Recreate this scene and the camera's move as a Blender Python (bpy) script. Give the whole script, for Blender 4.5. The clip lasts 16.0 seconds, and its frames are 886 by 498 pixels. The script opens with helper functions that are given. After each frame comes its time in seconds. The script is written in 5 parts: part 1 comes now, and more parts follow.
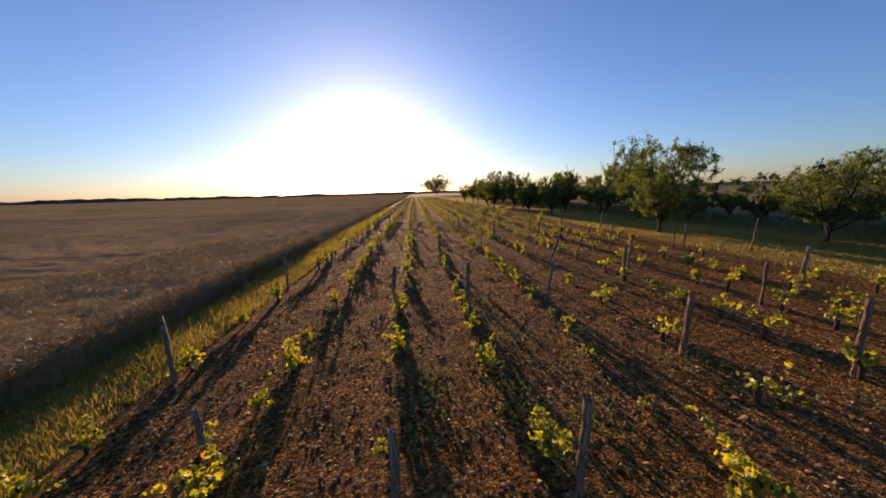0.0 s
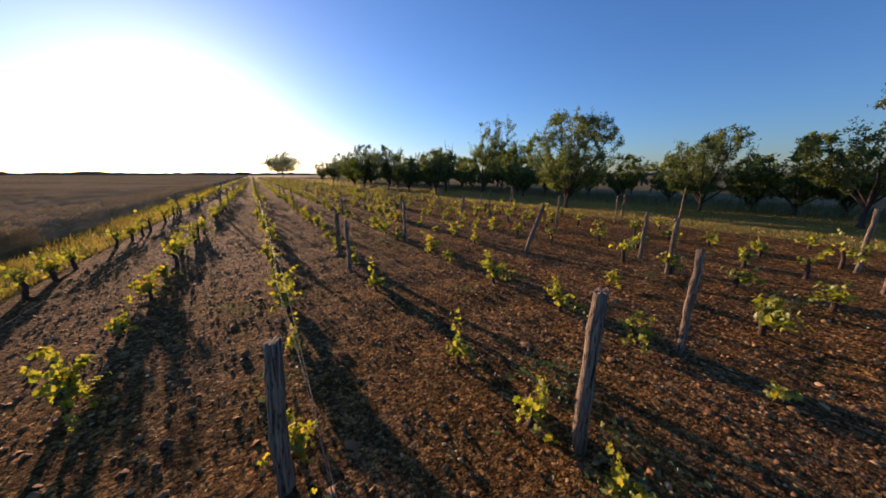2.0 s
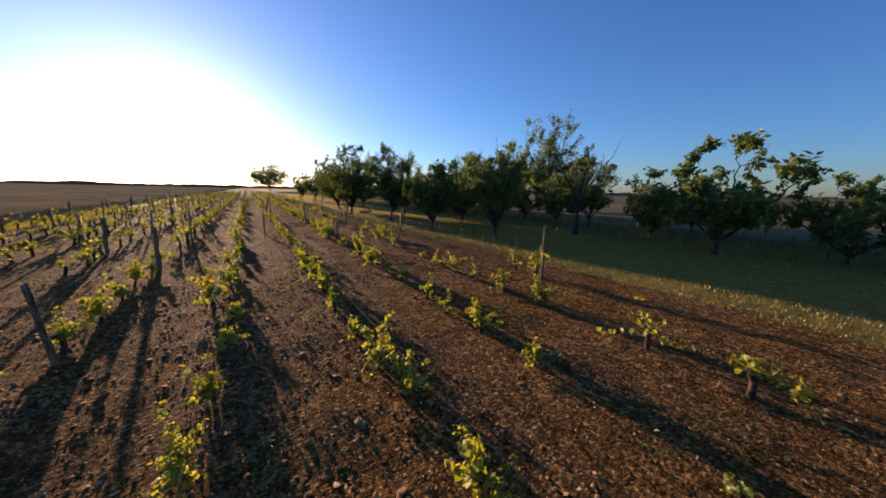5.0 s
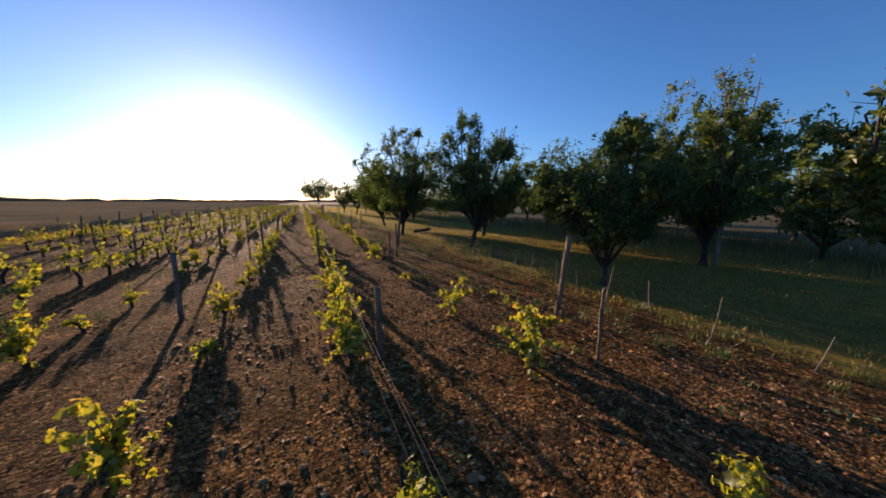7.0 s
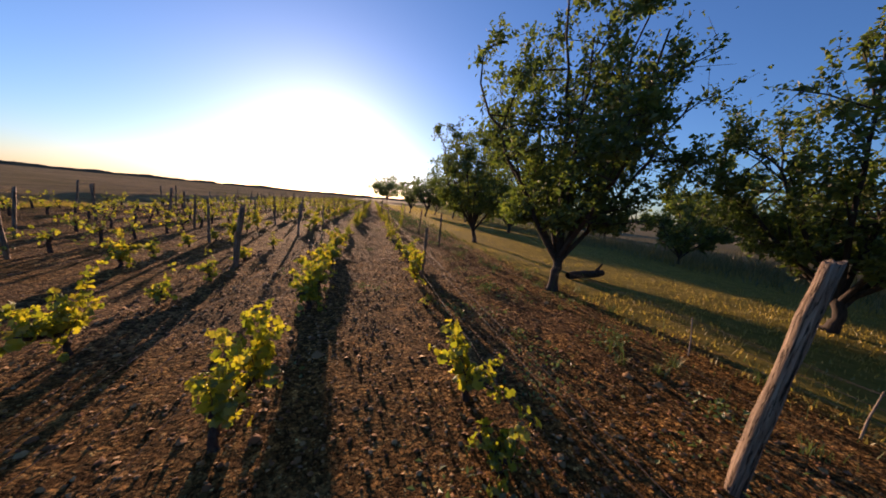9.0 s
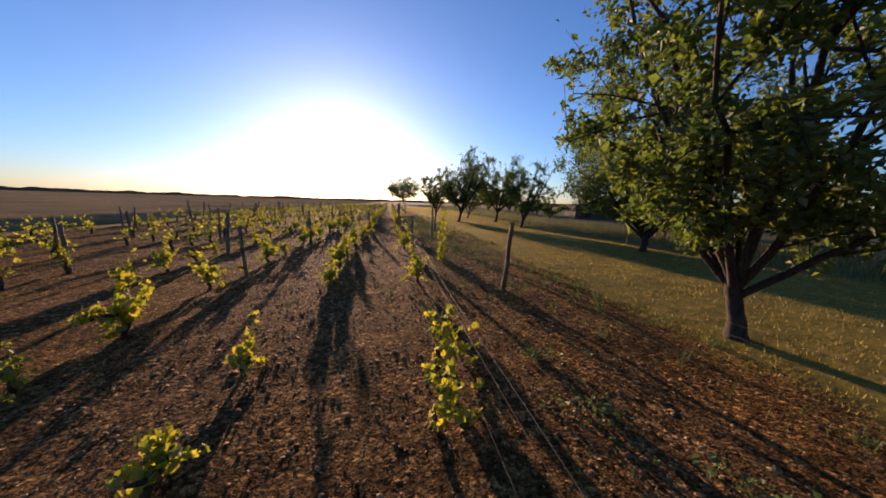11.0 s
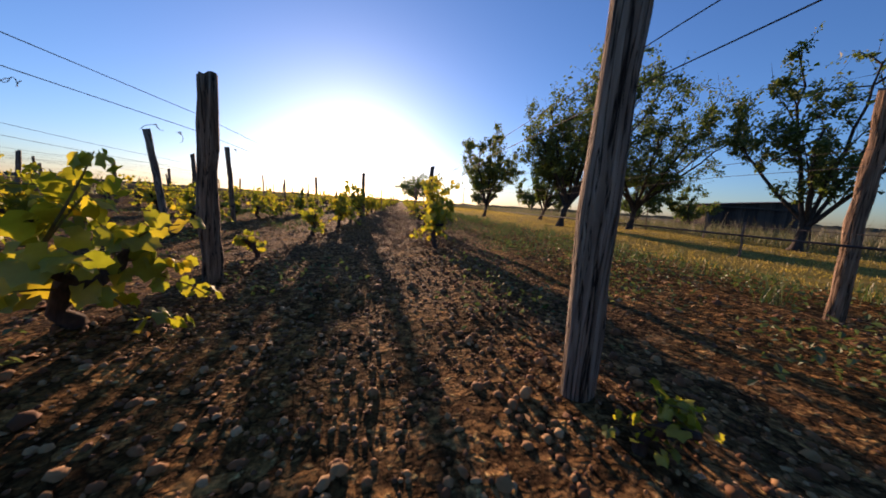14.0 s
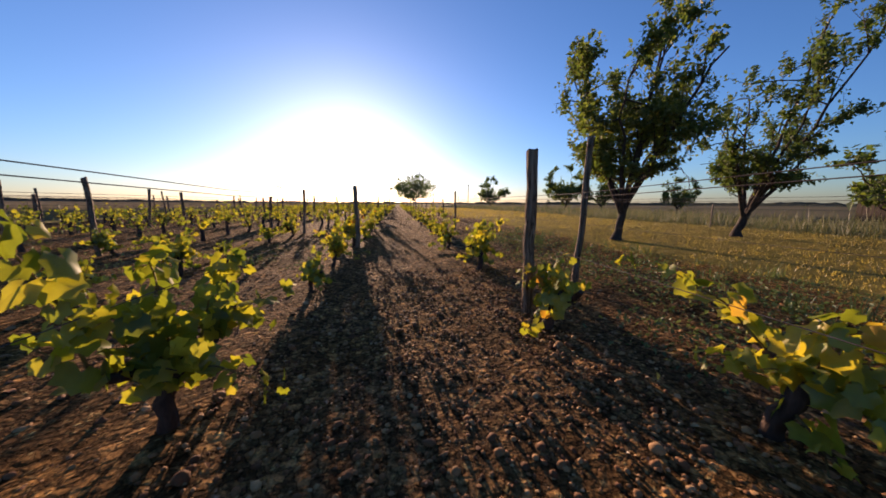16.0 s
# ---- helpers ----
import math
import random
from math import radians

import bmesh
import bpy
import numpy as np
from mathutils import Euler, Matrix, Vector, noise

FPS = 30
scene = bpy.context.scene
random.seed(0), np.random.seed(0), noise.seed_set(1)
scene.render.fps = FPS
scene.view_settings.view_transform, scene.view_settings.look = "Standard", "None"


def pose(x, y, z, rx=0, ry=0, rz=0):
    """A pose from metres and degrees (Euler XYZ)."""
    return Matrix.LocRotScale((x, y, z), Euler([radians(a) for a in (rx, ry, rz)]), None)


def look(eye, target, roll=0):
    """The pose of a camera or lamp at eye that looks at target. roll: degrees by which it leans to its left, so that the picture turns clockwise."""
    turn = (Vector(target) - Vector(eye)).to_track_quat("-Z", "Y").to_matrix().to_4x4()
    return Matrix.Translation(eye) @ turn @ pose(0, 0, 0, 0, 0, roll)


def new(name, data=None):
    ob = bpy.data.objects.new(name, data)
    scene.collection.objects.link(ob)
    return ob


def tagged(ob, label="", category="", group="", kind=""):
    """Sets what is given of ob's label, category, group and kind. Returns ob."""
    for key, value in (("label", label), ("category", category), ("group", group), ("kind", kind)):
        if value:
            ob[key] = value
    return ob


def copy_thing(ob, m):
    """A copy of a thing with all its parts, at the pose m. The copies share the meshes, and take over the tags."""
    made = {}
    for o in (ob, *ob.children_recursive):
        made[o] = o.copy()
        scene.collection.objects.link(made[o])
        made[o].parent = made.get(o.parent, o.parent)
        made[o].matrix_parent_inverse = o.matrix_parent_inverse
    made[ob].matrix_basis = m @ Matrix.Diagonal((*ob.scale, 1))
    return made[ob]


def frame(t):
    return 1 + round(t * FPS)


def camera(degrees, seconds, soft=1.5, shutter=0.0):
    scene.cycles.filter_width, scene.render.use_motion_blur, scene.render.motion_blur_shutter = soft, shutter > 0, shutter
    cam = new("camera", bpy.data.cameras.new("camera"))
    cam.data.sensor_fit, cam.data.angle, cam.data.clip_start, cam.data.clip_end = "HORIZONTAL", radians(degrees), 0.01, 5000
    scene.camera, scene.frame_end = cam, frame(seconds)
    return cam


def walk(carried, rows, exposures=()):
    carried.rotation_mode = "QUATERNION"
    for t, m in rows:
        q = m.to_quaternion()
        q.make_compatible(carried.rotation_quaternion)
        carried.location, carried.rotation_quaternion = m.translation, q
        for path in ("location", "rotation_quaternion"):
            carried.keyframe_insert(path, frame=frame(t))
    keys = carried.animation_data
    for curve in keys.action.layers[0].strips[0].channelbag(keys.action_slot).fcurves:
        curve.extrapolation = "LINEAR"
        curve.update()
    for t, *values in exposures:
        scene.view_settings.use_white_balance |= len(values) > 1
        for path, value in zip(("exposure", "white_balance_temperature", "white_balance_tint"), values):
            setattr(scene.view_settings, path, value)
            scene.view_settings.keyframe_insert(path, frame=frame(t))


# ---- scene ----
cam = camera(110.77, 16.0, soft=1.75, shutter=0.018)
# seconds, x, y, z, yaw, pitch, roll
PATH = [
    (0.0, 0.556, 2.150, 3.360, -5.20, -10.55, 1.60),
    (0.5, -0.410, 3.170, 2.740, -16.75, -12.85, 2.20),
    (1.0, -0.850, 4.620, 2.180, -23.90, -14.25, 2.02),
    (1.5, -0.780, 6.490, 2.050, -27.95, -14.05, 1.00),
    (2.0, -0.130, 9.075, 2.275, -31.20, -13.70, 0.00),
    (2.5, 0.735, 11.884, 2.480, -33.50, -13.35, -1.25),
    (3.0, 2.018, 15.213, 2.710, -34.90, -13.13, -2.19),
    (3.5, 3.175, 18.205, 2.878, -35.17, -12.96, -2.36),
    (4.0, 4.408, 21.637, 2.801, -34.92, -12.54, -2.14),
    (4.5, 5.536, 24.902, 2.701, -33.85, -11.71, -1.72),
    (5.0, 6.555, 28.044, 2.591, -32.18, -10.68, -1.19),
    (5.5, 7.463, 31.107, 2.482, -30.18, -9.67, -0.67),
    (6.0, 8.255, 34.135, 2.388, -28.07, -8.88, -0.25),
    (6.5, 8.930, 37.173, 2.319, -26.11, -8.52, -0.03),
    (7.0, 9.483, 40.263, 2.288, -24.55, -8.80, -0.13),
    (7.5, 10.042, 43.340, 1.996, -22.34, -8.68, -0.93),
    (8.0, 10.520, 46.263, 1.736, -18.58, -8.22, -2.67),
    (8.5, 11.042, 49.673, 1.942, -15.14, -8.36, -4.45),
    (9.0, 11.031, 53.592, 1.915, -12.72, -8.28, -5.19),
    (9.5, 11.003, 57.569, 1.973, -11.88, -8.50, -2.92),
    (10.0, 11.106, 60.888, 1.998, -11.08, -8.62, -1.76),
    (10.5, 11.273, 63.746, 1.980, -10.33, -8.65, -1.43),
    (11.0, 11.435, 66.342, 1.907, -9.68, -8.61, -1.65),
    (11.5, 11.523, 68.875, 1.765, -9.17, -8.50, -2.14),
    (12.0, 11.471, 71.543, 1.542, -8.84, -8.35, -2.62),
    (12.5, 11.208, 74.543, 1.228, -8.71, -8.15, -2.81),
    (13.0, 11.286, 77.867, 1.035, -8.31, -8.18, -3.08),
    (13.5, 11.454, 80.954, 0.905, -7.62, -8.27, -3.56),
    (14.0, 11.351, 84.283, 0.654, -7.57, -8.36, -3.65),
    (14.5, 11.033, 87.688, 0.427, -7.98, -8.27, -2.37),
    (15.0, 10.807, 91.227, 0.582, -8.38, -8.53, -0.14),
    (15.5, 10.844, 94.405, 0.847, -8.51, -8.53, 0.46),
    (16.0, 10.908, 97.595, 0.957, -8.41, -8.38, -0.30),
]
EXPOSURES = [(0.0, 1.12, 7250, 33), (1.0, 1.16, 6750, 31), (2.0, 1.17, 6350, 27), (4.0, 1.18, 6200, 26), (7.0, 1.1, 6150, 24), (9.0, 1.15, 6600, 29), (12.0, 1.07, 6300, 26), (13.0, 1.04, 6150, 24), (14.5, 1.17, 6650, 30), (16.0, 1.13, 6450, 28)]
walk(cam, [(t, pose(x, y, z, 90 + p, r, a)) for t, x, y, z, a, p, r in PATH], EXPOSURES)

# ---- world and sun ----
SUN_AZ, SUN_EL = -8.2, 7.0        # degrees: from +y to the right, above the horizon
world = bpy.data.worlds.new("evening_sky")
scene.world = world
world.use_nodes = True
wn = world.node_tree
sky = wn.nodes.new("ShaderNodeTexSky")
sky.sky_type = "NISHITA"
sky.sun_disc = False
sky.sun_elevation = radians(SUN_EL)
sky.sun_rotation = radians(SUN_AZ)
sky.altitude, sky.air_density, sky.dust_density, sky.ozone_density = 100, 1.0, 0.65, 4.8
wn.nodes["Background"].inputs["Strength"].default_value = 0.104
wn.links.new(sky.outputs["Color"], wn.nodes["Background"].inputs["Color"])
SUN_DIR = Vector((math.sin(radians(SUN_AZ)) * math.cos(radians(SUN_EL)), math.cos(radians(SUN_AZ)) * math.cos(radians(SUN_EL)), math.sin(radians(SUN_EL))))
sun = new("sun", bpy.data.lights.new("sun", "SUN"))
sun.data.energy, sun.data.angle, sun.data.color = 4.5, radians(0.6), (1.0, 0.70, 0.42)
sun.matrix_world = look((0, 0, 60), Vector((0, 0, 60)) - SUN_DIR)


# ---- materials ----
class Nodes:
    """A small builder for node materials."""

    def __init__(self, name):
        self.mat = bpy.data.materials.new(name)
        self.mat.use_nodes = True
        self.tree = self.mat.node_tree
        self.bsdf = self.tree.nodes["Principled BSDF"]
        self.out = self.tree.nodes["Material Output"]

    def add(self, kind, **sockets):
        n = self.tree.nodes.new(kind)
        for key, value in sockets.items():
            self.put(n.inputs[key.replace("_", " ")], value)
        return n

    def put(self, socket, value):
        if isinstance(value, bpy.types.NodeSocket):
            self.tree.links.new(value, socket)
        else:
            socket.default_value = value

    def position(self):
        return self.add("ShaderNodeNewGeometry").outputs["Position"]

    def local(self):
        return self.add("ShaderNodeTexCoord").outputs["Object"]

    def scaled(self, vec, s):
        n = self.add("ShaderNodeMapping")
        self.put(n.inputs["Vector"], vec)
        n.inputs["Scale"].default_value = s
        return n.outputs["Vector"]

    def noise(self, vec, scale, detail=4, rough=0.55):
        n = self.add("ShaderNodeTexNoise", Scale=scale, Detail=detail, Roughness=rough)
        self.put(n.inputs["Vector"], vec)
        return n.outputs["Fac"]

    def cells(self, vec, scale, out="Distance", feature="F1"):
        n = self.add("ShaderNodeTexVoronoi", Scale=scale)
        n.feature = feature
        self.put(n.inputs["Vector"], vec)
        return n.outputs[out]

    def ramp(self, fac, stops):
        n = self.add("ShaderNodeValToRGB")
        self.put(n.inputs["Fac"], fac)
        cr = n.color_ramp
        while len(cr.elements) < len(stops):
            cr.elements.new(0.5)
        for e, (p, c) in zip(cr.elements, stops):
            e.position = p
            e.color = (*c, 1) if len(c) == 3 else c
        return n.outputs["Color"]

    def mix(self, fac, a, b, blend="MIX"):
        n = self.add("ShaderNodeMix")
        n.data_type, n.blend_type = "RGBA", blend
        for socket, value in ((n.inputs[0], fac), (n.inputs[6], a), (n.inputs[7], b)):
            if isinstance(value, tuple) and len(value) == 3:
                value = (*value, 1)
            self.put(socket, value)
        return n.outputs[2]

    def math(self, op, a, b=0.0, clamp=False):
        n = self.add("ShaderNodeMath")
        n.operation, n.use_clamp = op, clamp
        self.put(n.inputs[0], a)
        self.put(n.inputs[1], b)
        return n.outputs[0]

    def step(self, v, lo, hi):
        n = self.add("ShaderNodeMapRange")
        n.interpolation_type = "SMOOTHSTEP"
        for i, x in enumerate((v, lo, hi, 0.0, 1.0)):
            self.put(n.inputs[i], x)
        return n.outputs[0]

    def bump(self, height, strength=0.5, distance=0.02):
        n = self.add("ShaderNodeBump", Strength=strength, Distance=distance)
        self.put(n.inputs["Height"], height)
        self.put(self.bsdf.inputs["Normal"], n.outputs["Normal"])
        return n.outputs["Normal"]

    def done(self, color, rough=0.8, metal=0.0, spec=0.3):
        if isinstance(color, tuple) and len(color) == 3:
            color = (*color, 1)
        self.put(self.bsdf.inputs["Base Color"], color)
        self.put(self.bsdf.inputs["Roughness"], rough)
        self.put(self.bsdf.inputs["Metallic"], metal)
        self.put(self.bsdf.inputs["Specular IOR Level"], spec)
        return self.mat

    def leaf(self, color, through_color, share=0.45, rough=0.45, gloss=0.12):
        """A thin leaf: diffuse, light passing through it, and a little gloss."""
        d = self.add("ShaderNodeBsdfDiffuse")
        self.put(d.inputs["Color"], color)
        tr = self.add("ShaderNodeBsdfTranslucent")
        self.put(tr.inputs["Color"], through_color)
        g = self.add("ShaderNodeBsdfGlossy", Roughness=rough)
        g.inputs["Color"].default_value = (0.8, 0.8, 0.8, 1)
        m1 = self.add("ShaderNodeMixShader")
        m1.inputs[0].default_value = share
        self.tree.links.new(d.outputs[0], m1.inputs[1])
        self.tree.links.new(tr.outputs[0], m1.inputs[2])
        m2 = self.add("ShaderNodeMixShader")
        m2.inputs[0].default_value = gloss
        self.tree.links.new(m1.outputs[0], m2.inputs[1])
        self.tree.links.new(g.outputs[0], m2.inputs[2])
        self.tree.links.new(m2.outputs[0], self.out.inputs["Surface"])
        return self.mat


def ground_material():
    n = Nodes("ground")
    pos = n.position()
    sep = n.add("ShaderNodeSeparateXYZ")
    n.put(sep.inputs[0], pos)
    x, y = sep.outputs["X"], sep.outputs["Y"]
    wob = n.math("MULTIPLY", n.math("SUBTRACT", n.noise(pos, 0.9, 5, 0.65), 0.5), 1.8)
    xe = n.math("ADD", x, wob)
    # soil: reddish earth covered with small pebbles and clods
    big = n.noise(pos, 0.35, 4)
    fine = n.noise(pos, 9.0, 6, 0.7)
    earth = n.ramp(fine, [(0.25, (0.114, 0.059, 0.019)), (0.55, (0.218, 0.122, 0.038)), (0.8, (0.314, 0.201, 0.065))])
    earth = n.mix(n.step(big, 0.4, 0.65), earth, n.ramp(fine, [(0.3, (0.152, 0.083, 0.037)), (0.75, (0.266, 0.175, 0.078))]))
    warp = n.add("ShaderNodeTexNoise", Scale=22.0, Detail=3.0)
    n.put(warp.inputs["Vector"], pos)
    shift = n.add("ShaderNodeVectorMath")
    shift.operation = "SCALE"
    n.put(shift.inputs[0], warp.outputs["Color"])
    shift.inputs["Scale"].default_value = 0.06
    moved = n.add("ShaderNodeVectorMath")
    moved.operation = "ADD"
    n.put(moved.inputs[0], pos)
    n.put(moved.inputs[1], shift.outputs[0])
    grit = moved.outputs[0]
    peb = n.cells(grit, 34.0)
    clod = n.cells(grit, 15.0)
    tone = n.add("ShaderNodeSeparateColor")
    n.put(tone.inputs[0], n.cells(grit, 34.0, "Color"))
    lump = n.add("ShaderNodeSeparateColor")
    n.put(lump.inputs[0], n.cells(grit, 15.0, "Color"))
    stone = n.ramp(tone.outputs[0], [(0.0, (0.095, 0.051, 0.019)), (0.4, (0.209, 0.122, 0.044)), (0.75, (0.342, 0.233, 0.089)), (1.0, (0.494, 0.403, 0.170))])
    earth = n.mix(n.step(peb, 0.45, 0.2), earth, stone)
    earth = n.mix(0.85, earth, n.ramp(lump.outputs[1], [(0.1, (0.45, 0.42, 0.42)), (0.6, (1.0, 0.97, 0.95)), (0.95, (2.0, 1.9, 1.75))]), "MULTIPLY")
    # edges between clods darkened: the shade of the gaps put into the colour
    gap_shade = n.cells(grit, 15.0, "Distance", "DISTANCE_TO_EDGE")
    earth = n.mix(n.step(gap_shade, 0.10, 0.0), earth, n.mix(1.0, earth, (0.42, 0.38, 0.38), "MULTIPLY"))
    speck = n.noise(pos, 24.0, 5, 0.72)
    earth = n.mix(0.8, earth, n.ramp(speck, [(0.38, (0.42, 0.39, 0.37)), (0.5, (1.1, 1.07, 1.05)), (0.62, (2.4, 2.3, 2.15))]), "MULTIPLY")
    # short grass
    gn = n.noise(pos, 3.0, 6, 0.7)
    grass = n.ramp(gn, [(0.3, (0.128, 0.108, 0.024)), (0.55, (0.232, 0.178, 0.040)), (0.78, (0.350, 0.240, 0.074))])
    # far dry fields
    fld = n.ramp(n.noise(n.scaled(pos, (0.02, 0.004, 1)), 1.0, 5), [(0.35, (0.10, 0.09, 0.04)), (0.6, (0.20, 0.155, 0.075)), (0.75, (0.11, 0.12, 0.045))])
    soil_mask = n.math("MULTIPLY", n.step(xe, -4.75, -4.15), n.step(xe, 16.5, 15.6))
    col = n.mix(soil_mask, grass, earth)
    far = n.math("MAXIMUM", n.step(xe, 27.0, 34.0), n.math("MAXIMUM", n.step(xe, -30.0, -60.0), n.step(y, 190.0, 200.0)))
    col = n.mix(far, col, fld)
    h = n.math("ADD", n.math("MULTIPLY", n.step(peb, 0.5, 0.05), 0.9), n.math("MULTIPLY", n.cells(pos, 60.0), -0.4))
    h = n.math("ADD", h, n.math("MULTIPLY", fine, 0.8))
    h = n.math("ADD", h, n.math("MULTIPLY", n.noise(pos, 28.0, 6, 0.75), 1.0))
    h = n.math("ADD", h, n.math("MULTIPLY", n.step(clod, 0.6, 0.1), n.math("ADD", lump.outputs[0], 0.9)))
    h = n.math("ADD", h, n.math("MULTIPLY", n.noise(pos, 6.0, 3, 0.6), 1.6))
    h = n.math("ADD", n.math("MULTIPLY", h, soil_mask), n.math("MULTIPLY", gn, 0.6))
    n.bump(h, 1.0, 0.055)
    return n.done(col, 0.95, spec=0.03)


def blade_material(name, stops, share=0.4, scale=1.5):
    """Grass, straw and stalks; varied blade by blade and over the ground."""
    n = Nodes(name)
    isl = n.add("ShaderNodeNewGeometry").outputs["Random Per Island"]
    f = n.math("ADD", n.math("MULTIPLY", isl, 0.6), n.math("MULTIPLY", n.noise(n.position(), scale, 3), 0.4))
    c = n.ramp(f, stops)
    return n.leaf(c, c, share, 0.5, 0.05)


def foliage_material(name, stops, glow, share=0.45, gloss=0.1):
    n = Nodes(name)
    isl = n.add("ShaderNodeNewGeometry").outputs["Random Per Island"]
    obj = n.add("ShaderNodeObjectInfo").outputs["Random"]
    f = n.math("ADD", n.math("MULTIPLY", isl, 0.75), n.math("MULTIPLY", obj, 0.25))
    c = n.ramp(f, stops)
    veins = n.noise(n.local(), 35.0, 3)
    c = n.mix(0.25, c, n.ramp(veins, [(0.3, (0.5, 0.5, 0.5)), (0.7, (1.3, 1.3, 1.2))]), "MULTIPLY")
    t = n.mix(1.0, c, glow, "MULTIPLY")
    return n.leaf(c, t, share, 0.5, gloss)


def bark_material(name, dark, pale, scale=6.0):
    n = Nodes(name)
    p = n.scaled(n.local(), (3.0, 3.0, 0.6))
    f = n.noise(p, scale, 6, 0.7)
    c = n.ramp(f, [(0.3, dark), (0.72, pale)])
    n.bump(f, 0.8, 0.02)
    return n.done(c, 0.9, spec=0.2)


def wood_material():
    """Weathered grey-brown post timber with long cracks."""
    n = Nodes("post_timber")
    p = n.local()
    rnd = n.add("ShaderNodeObjectInfo").outputs["Random"]
    long = n.noise(n.scaled(p, (14.0, 14.0, 0.9)), 3.0, 6, 0.65)
    split = n.noise(n.scaled(p, (26.0, 26.0, 1.1)), 2.0, 3, 0.5)
    c = n.ramp(long, [(0.28, (0.065, 0.046, 0.034)), (0.5, (0.23, 0.175, 0.125)), (0.75, (0.46, 0.38, 0.29))])
    crack = n.step(n.math("ABSOLUTE", n.math("SUBTRACT", split, 0.5)), 0.035, 0.0)
    c = n.mix(crack, c, (0.022, 0.014, 0.010))
    warm = n.mix(rnd, (1.0, 0.82, 0.68), (0.95, 1.0, 1.02))
    c = n.mix(1.0, c, warm, "MULTIPLY")
    rust = n.step(n.noise(p, 5.0, 4), 0.62, 0.72)
    c = n.mix(n.math("MULTIPLY", rust, 0.5), c, (0.22, 0.11, 0.045))
    n.bump(n.math("SUBTRACT", long, crack), 1.0, 0.02)
    return n.done(c, 0.85, spec=0.2)


def wire_material():
    n = Nodes("rusty_wire")
    c = n.ramp(n.noise(n.position(), 8.0, 4), [(0.35, (0.045, 0.026, 0.018)), (0.65, (0.10, 0.085, 0.075))])
    return n.done(c, 0.7, 0.2, 0.3)


def stone_material():
    n = Nodes("field_stone")
    isl = n.math("FRACT", n.math("ADD", n.add("ShaderNodeNewGeometry").outputs["Random Per Island"], n.add("ShaderNodeObjectInfo").outputs["Random"]))
    c = n.ramp(isl, [(0.0, (0.109, 0.047, 0.019)), (0.35, (0.200, 0.090, 0.036)), (0.65, (0.299, 0.155, 0.061)), (0.9, (0.379, 0.226, 0.095)), (1.0, (0.459, 0.301, 0.146))])
    f = n.noise(n.position(), 40.0, 4, 0.7)
    c = n.mix(0.5, c, n.ramp(f, [(0.3, (0.55, 0.52, 0.5)), (0.7, (1.15, 1.1, 1.05))]), "MULTIPLY")
    n.bump(f, 0.5, 0.006)
    return n.done(c, 0.85, spec=0.25)


def wheat_top_material():
    n = Nodes("wheat_canopy")
    pos = n.position()
    big = n.noise(pos, 0.06, 4)
    lines = n.noise(n.scaled(pos, (9.0, 0.5, 1.0)), 1.0, 5, 0.7)
    fine = n.noise(pos, 22.0, 5, 0.75)
    c = n.ramp(fine, [(0.3, (0.21, 0.145, 0.075)), (0.55, (0.40, 0.29, 0.155)), (0.8, (0.56, 0.43, 0.25))])
    c = n.mix(n.step(big, 0.4, 0.65), c, n.mix(0.5, c, (0.11, 0.12, 0.045)))
    c = n.mix(n.math("MULTIPLY", n.step(lines, 0.5, 0.35), 0.4), c, (0.08, 0.06, 0.03))
    n.bump(n.math("ADD", fine, lines), 1.0, 0.08)
    return n.done(c, 0.97, spec=0.0)


def plank_material(name, dark, pale):
    n = Nodes(name)
    p = n.local()
    f = n.noise(n.scaled(p, (8.0, 8.0, 0.7)), 3.0, 5, 0.7)
    rnd = n.add("ShaderNodeObjectInfo").outputs["Random"]
    c = n.ramp(n.math("ADD", n.math("MULTIPLY", f, 0.7), n.math("MULTIPLY", rnd, 0.3)), [(0.3, dark), (0.7, pale)])
    n.bump(f, 0.5, 0.01)
    return n.done(c, 0.85, spec=0.2)


def sheet_metal_material():
    n = Nodes("rusted_sheet")
    f = n.noise(n.local(), 1.6, 6, 0.7)
    c = n.ramp(f, [(0.35, (0.09, 0.055, 0.04)), (0.6, (0.20, 0.17, 0.15)), (0.75, (0.30, 0.28, 0.26))])
    return n.done(c, 0.6, 0.4, 0.4)


M_GROUND = ground_material()
M_GRASS = blade_material("mown_grass", [(0.15, (0.155, 0.138, 0.020)), (0.5, (0.312, 0.250, 0.032)), (0.85, (0.490, 0.352, 0.076))], 0.6)
M_TALL = blade_material("tall_weeds", [(0.15, (0.055, 0.075, 0.022)), (0.5, (0.125, 0.135, 0.046)), (0.85, (0.24, 0.21, 0.09))], 0.5)
M_WHEAT = blade_material("wheat_straw", [(0.15, (0.12, 0.10, 0.04)), (0.5, (0.22, 0.165, 0.075)), (0.85, (0.38, 0.29, 0.15))], 0.3)
M_WEED = blade_material("green_weed", [(0.15, (0.04, 0.07, 0.015)), (0.6, (0.10, 0.15, 0.03)), (0.9, (0.18, 0.20, 0.06))])
M_LITTER = blade_material("leaf_litter", [(0.1, (0.14, 0.07, 0.03)), (0.5, (0.34, 0.19, 0.08)), (0.9, (0.55, 0.43, 0.26))], 0.5)
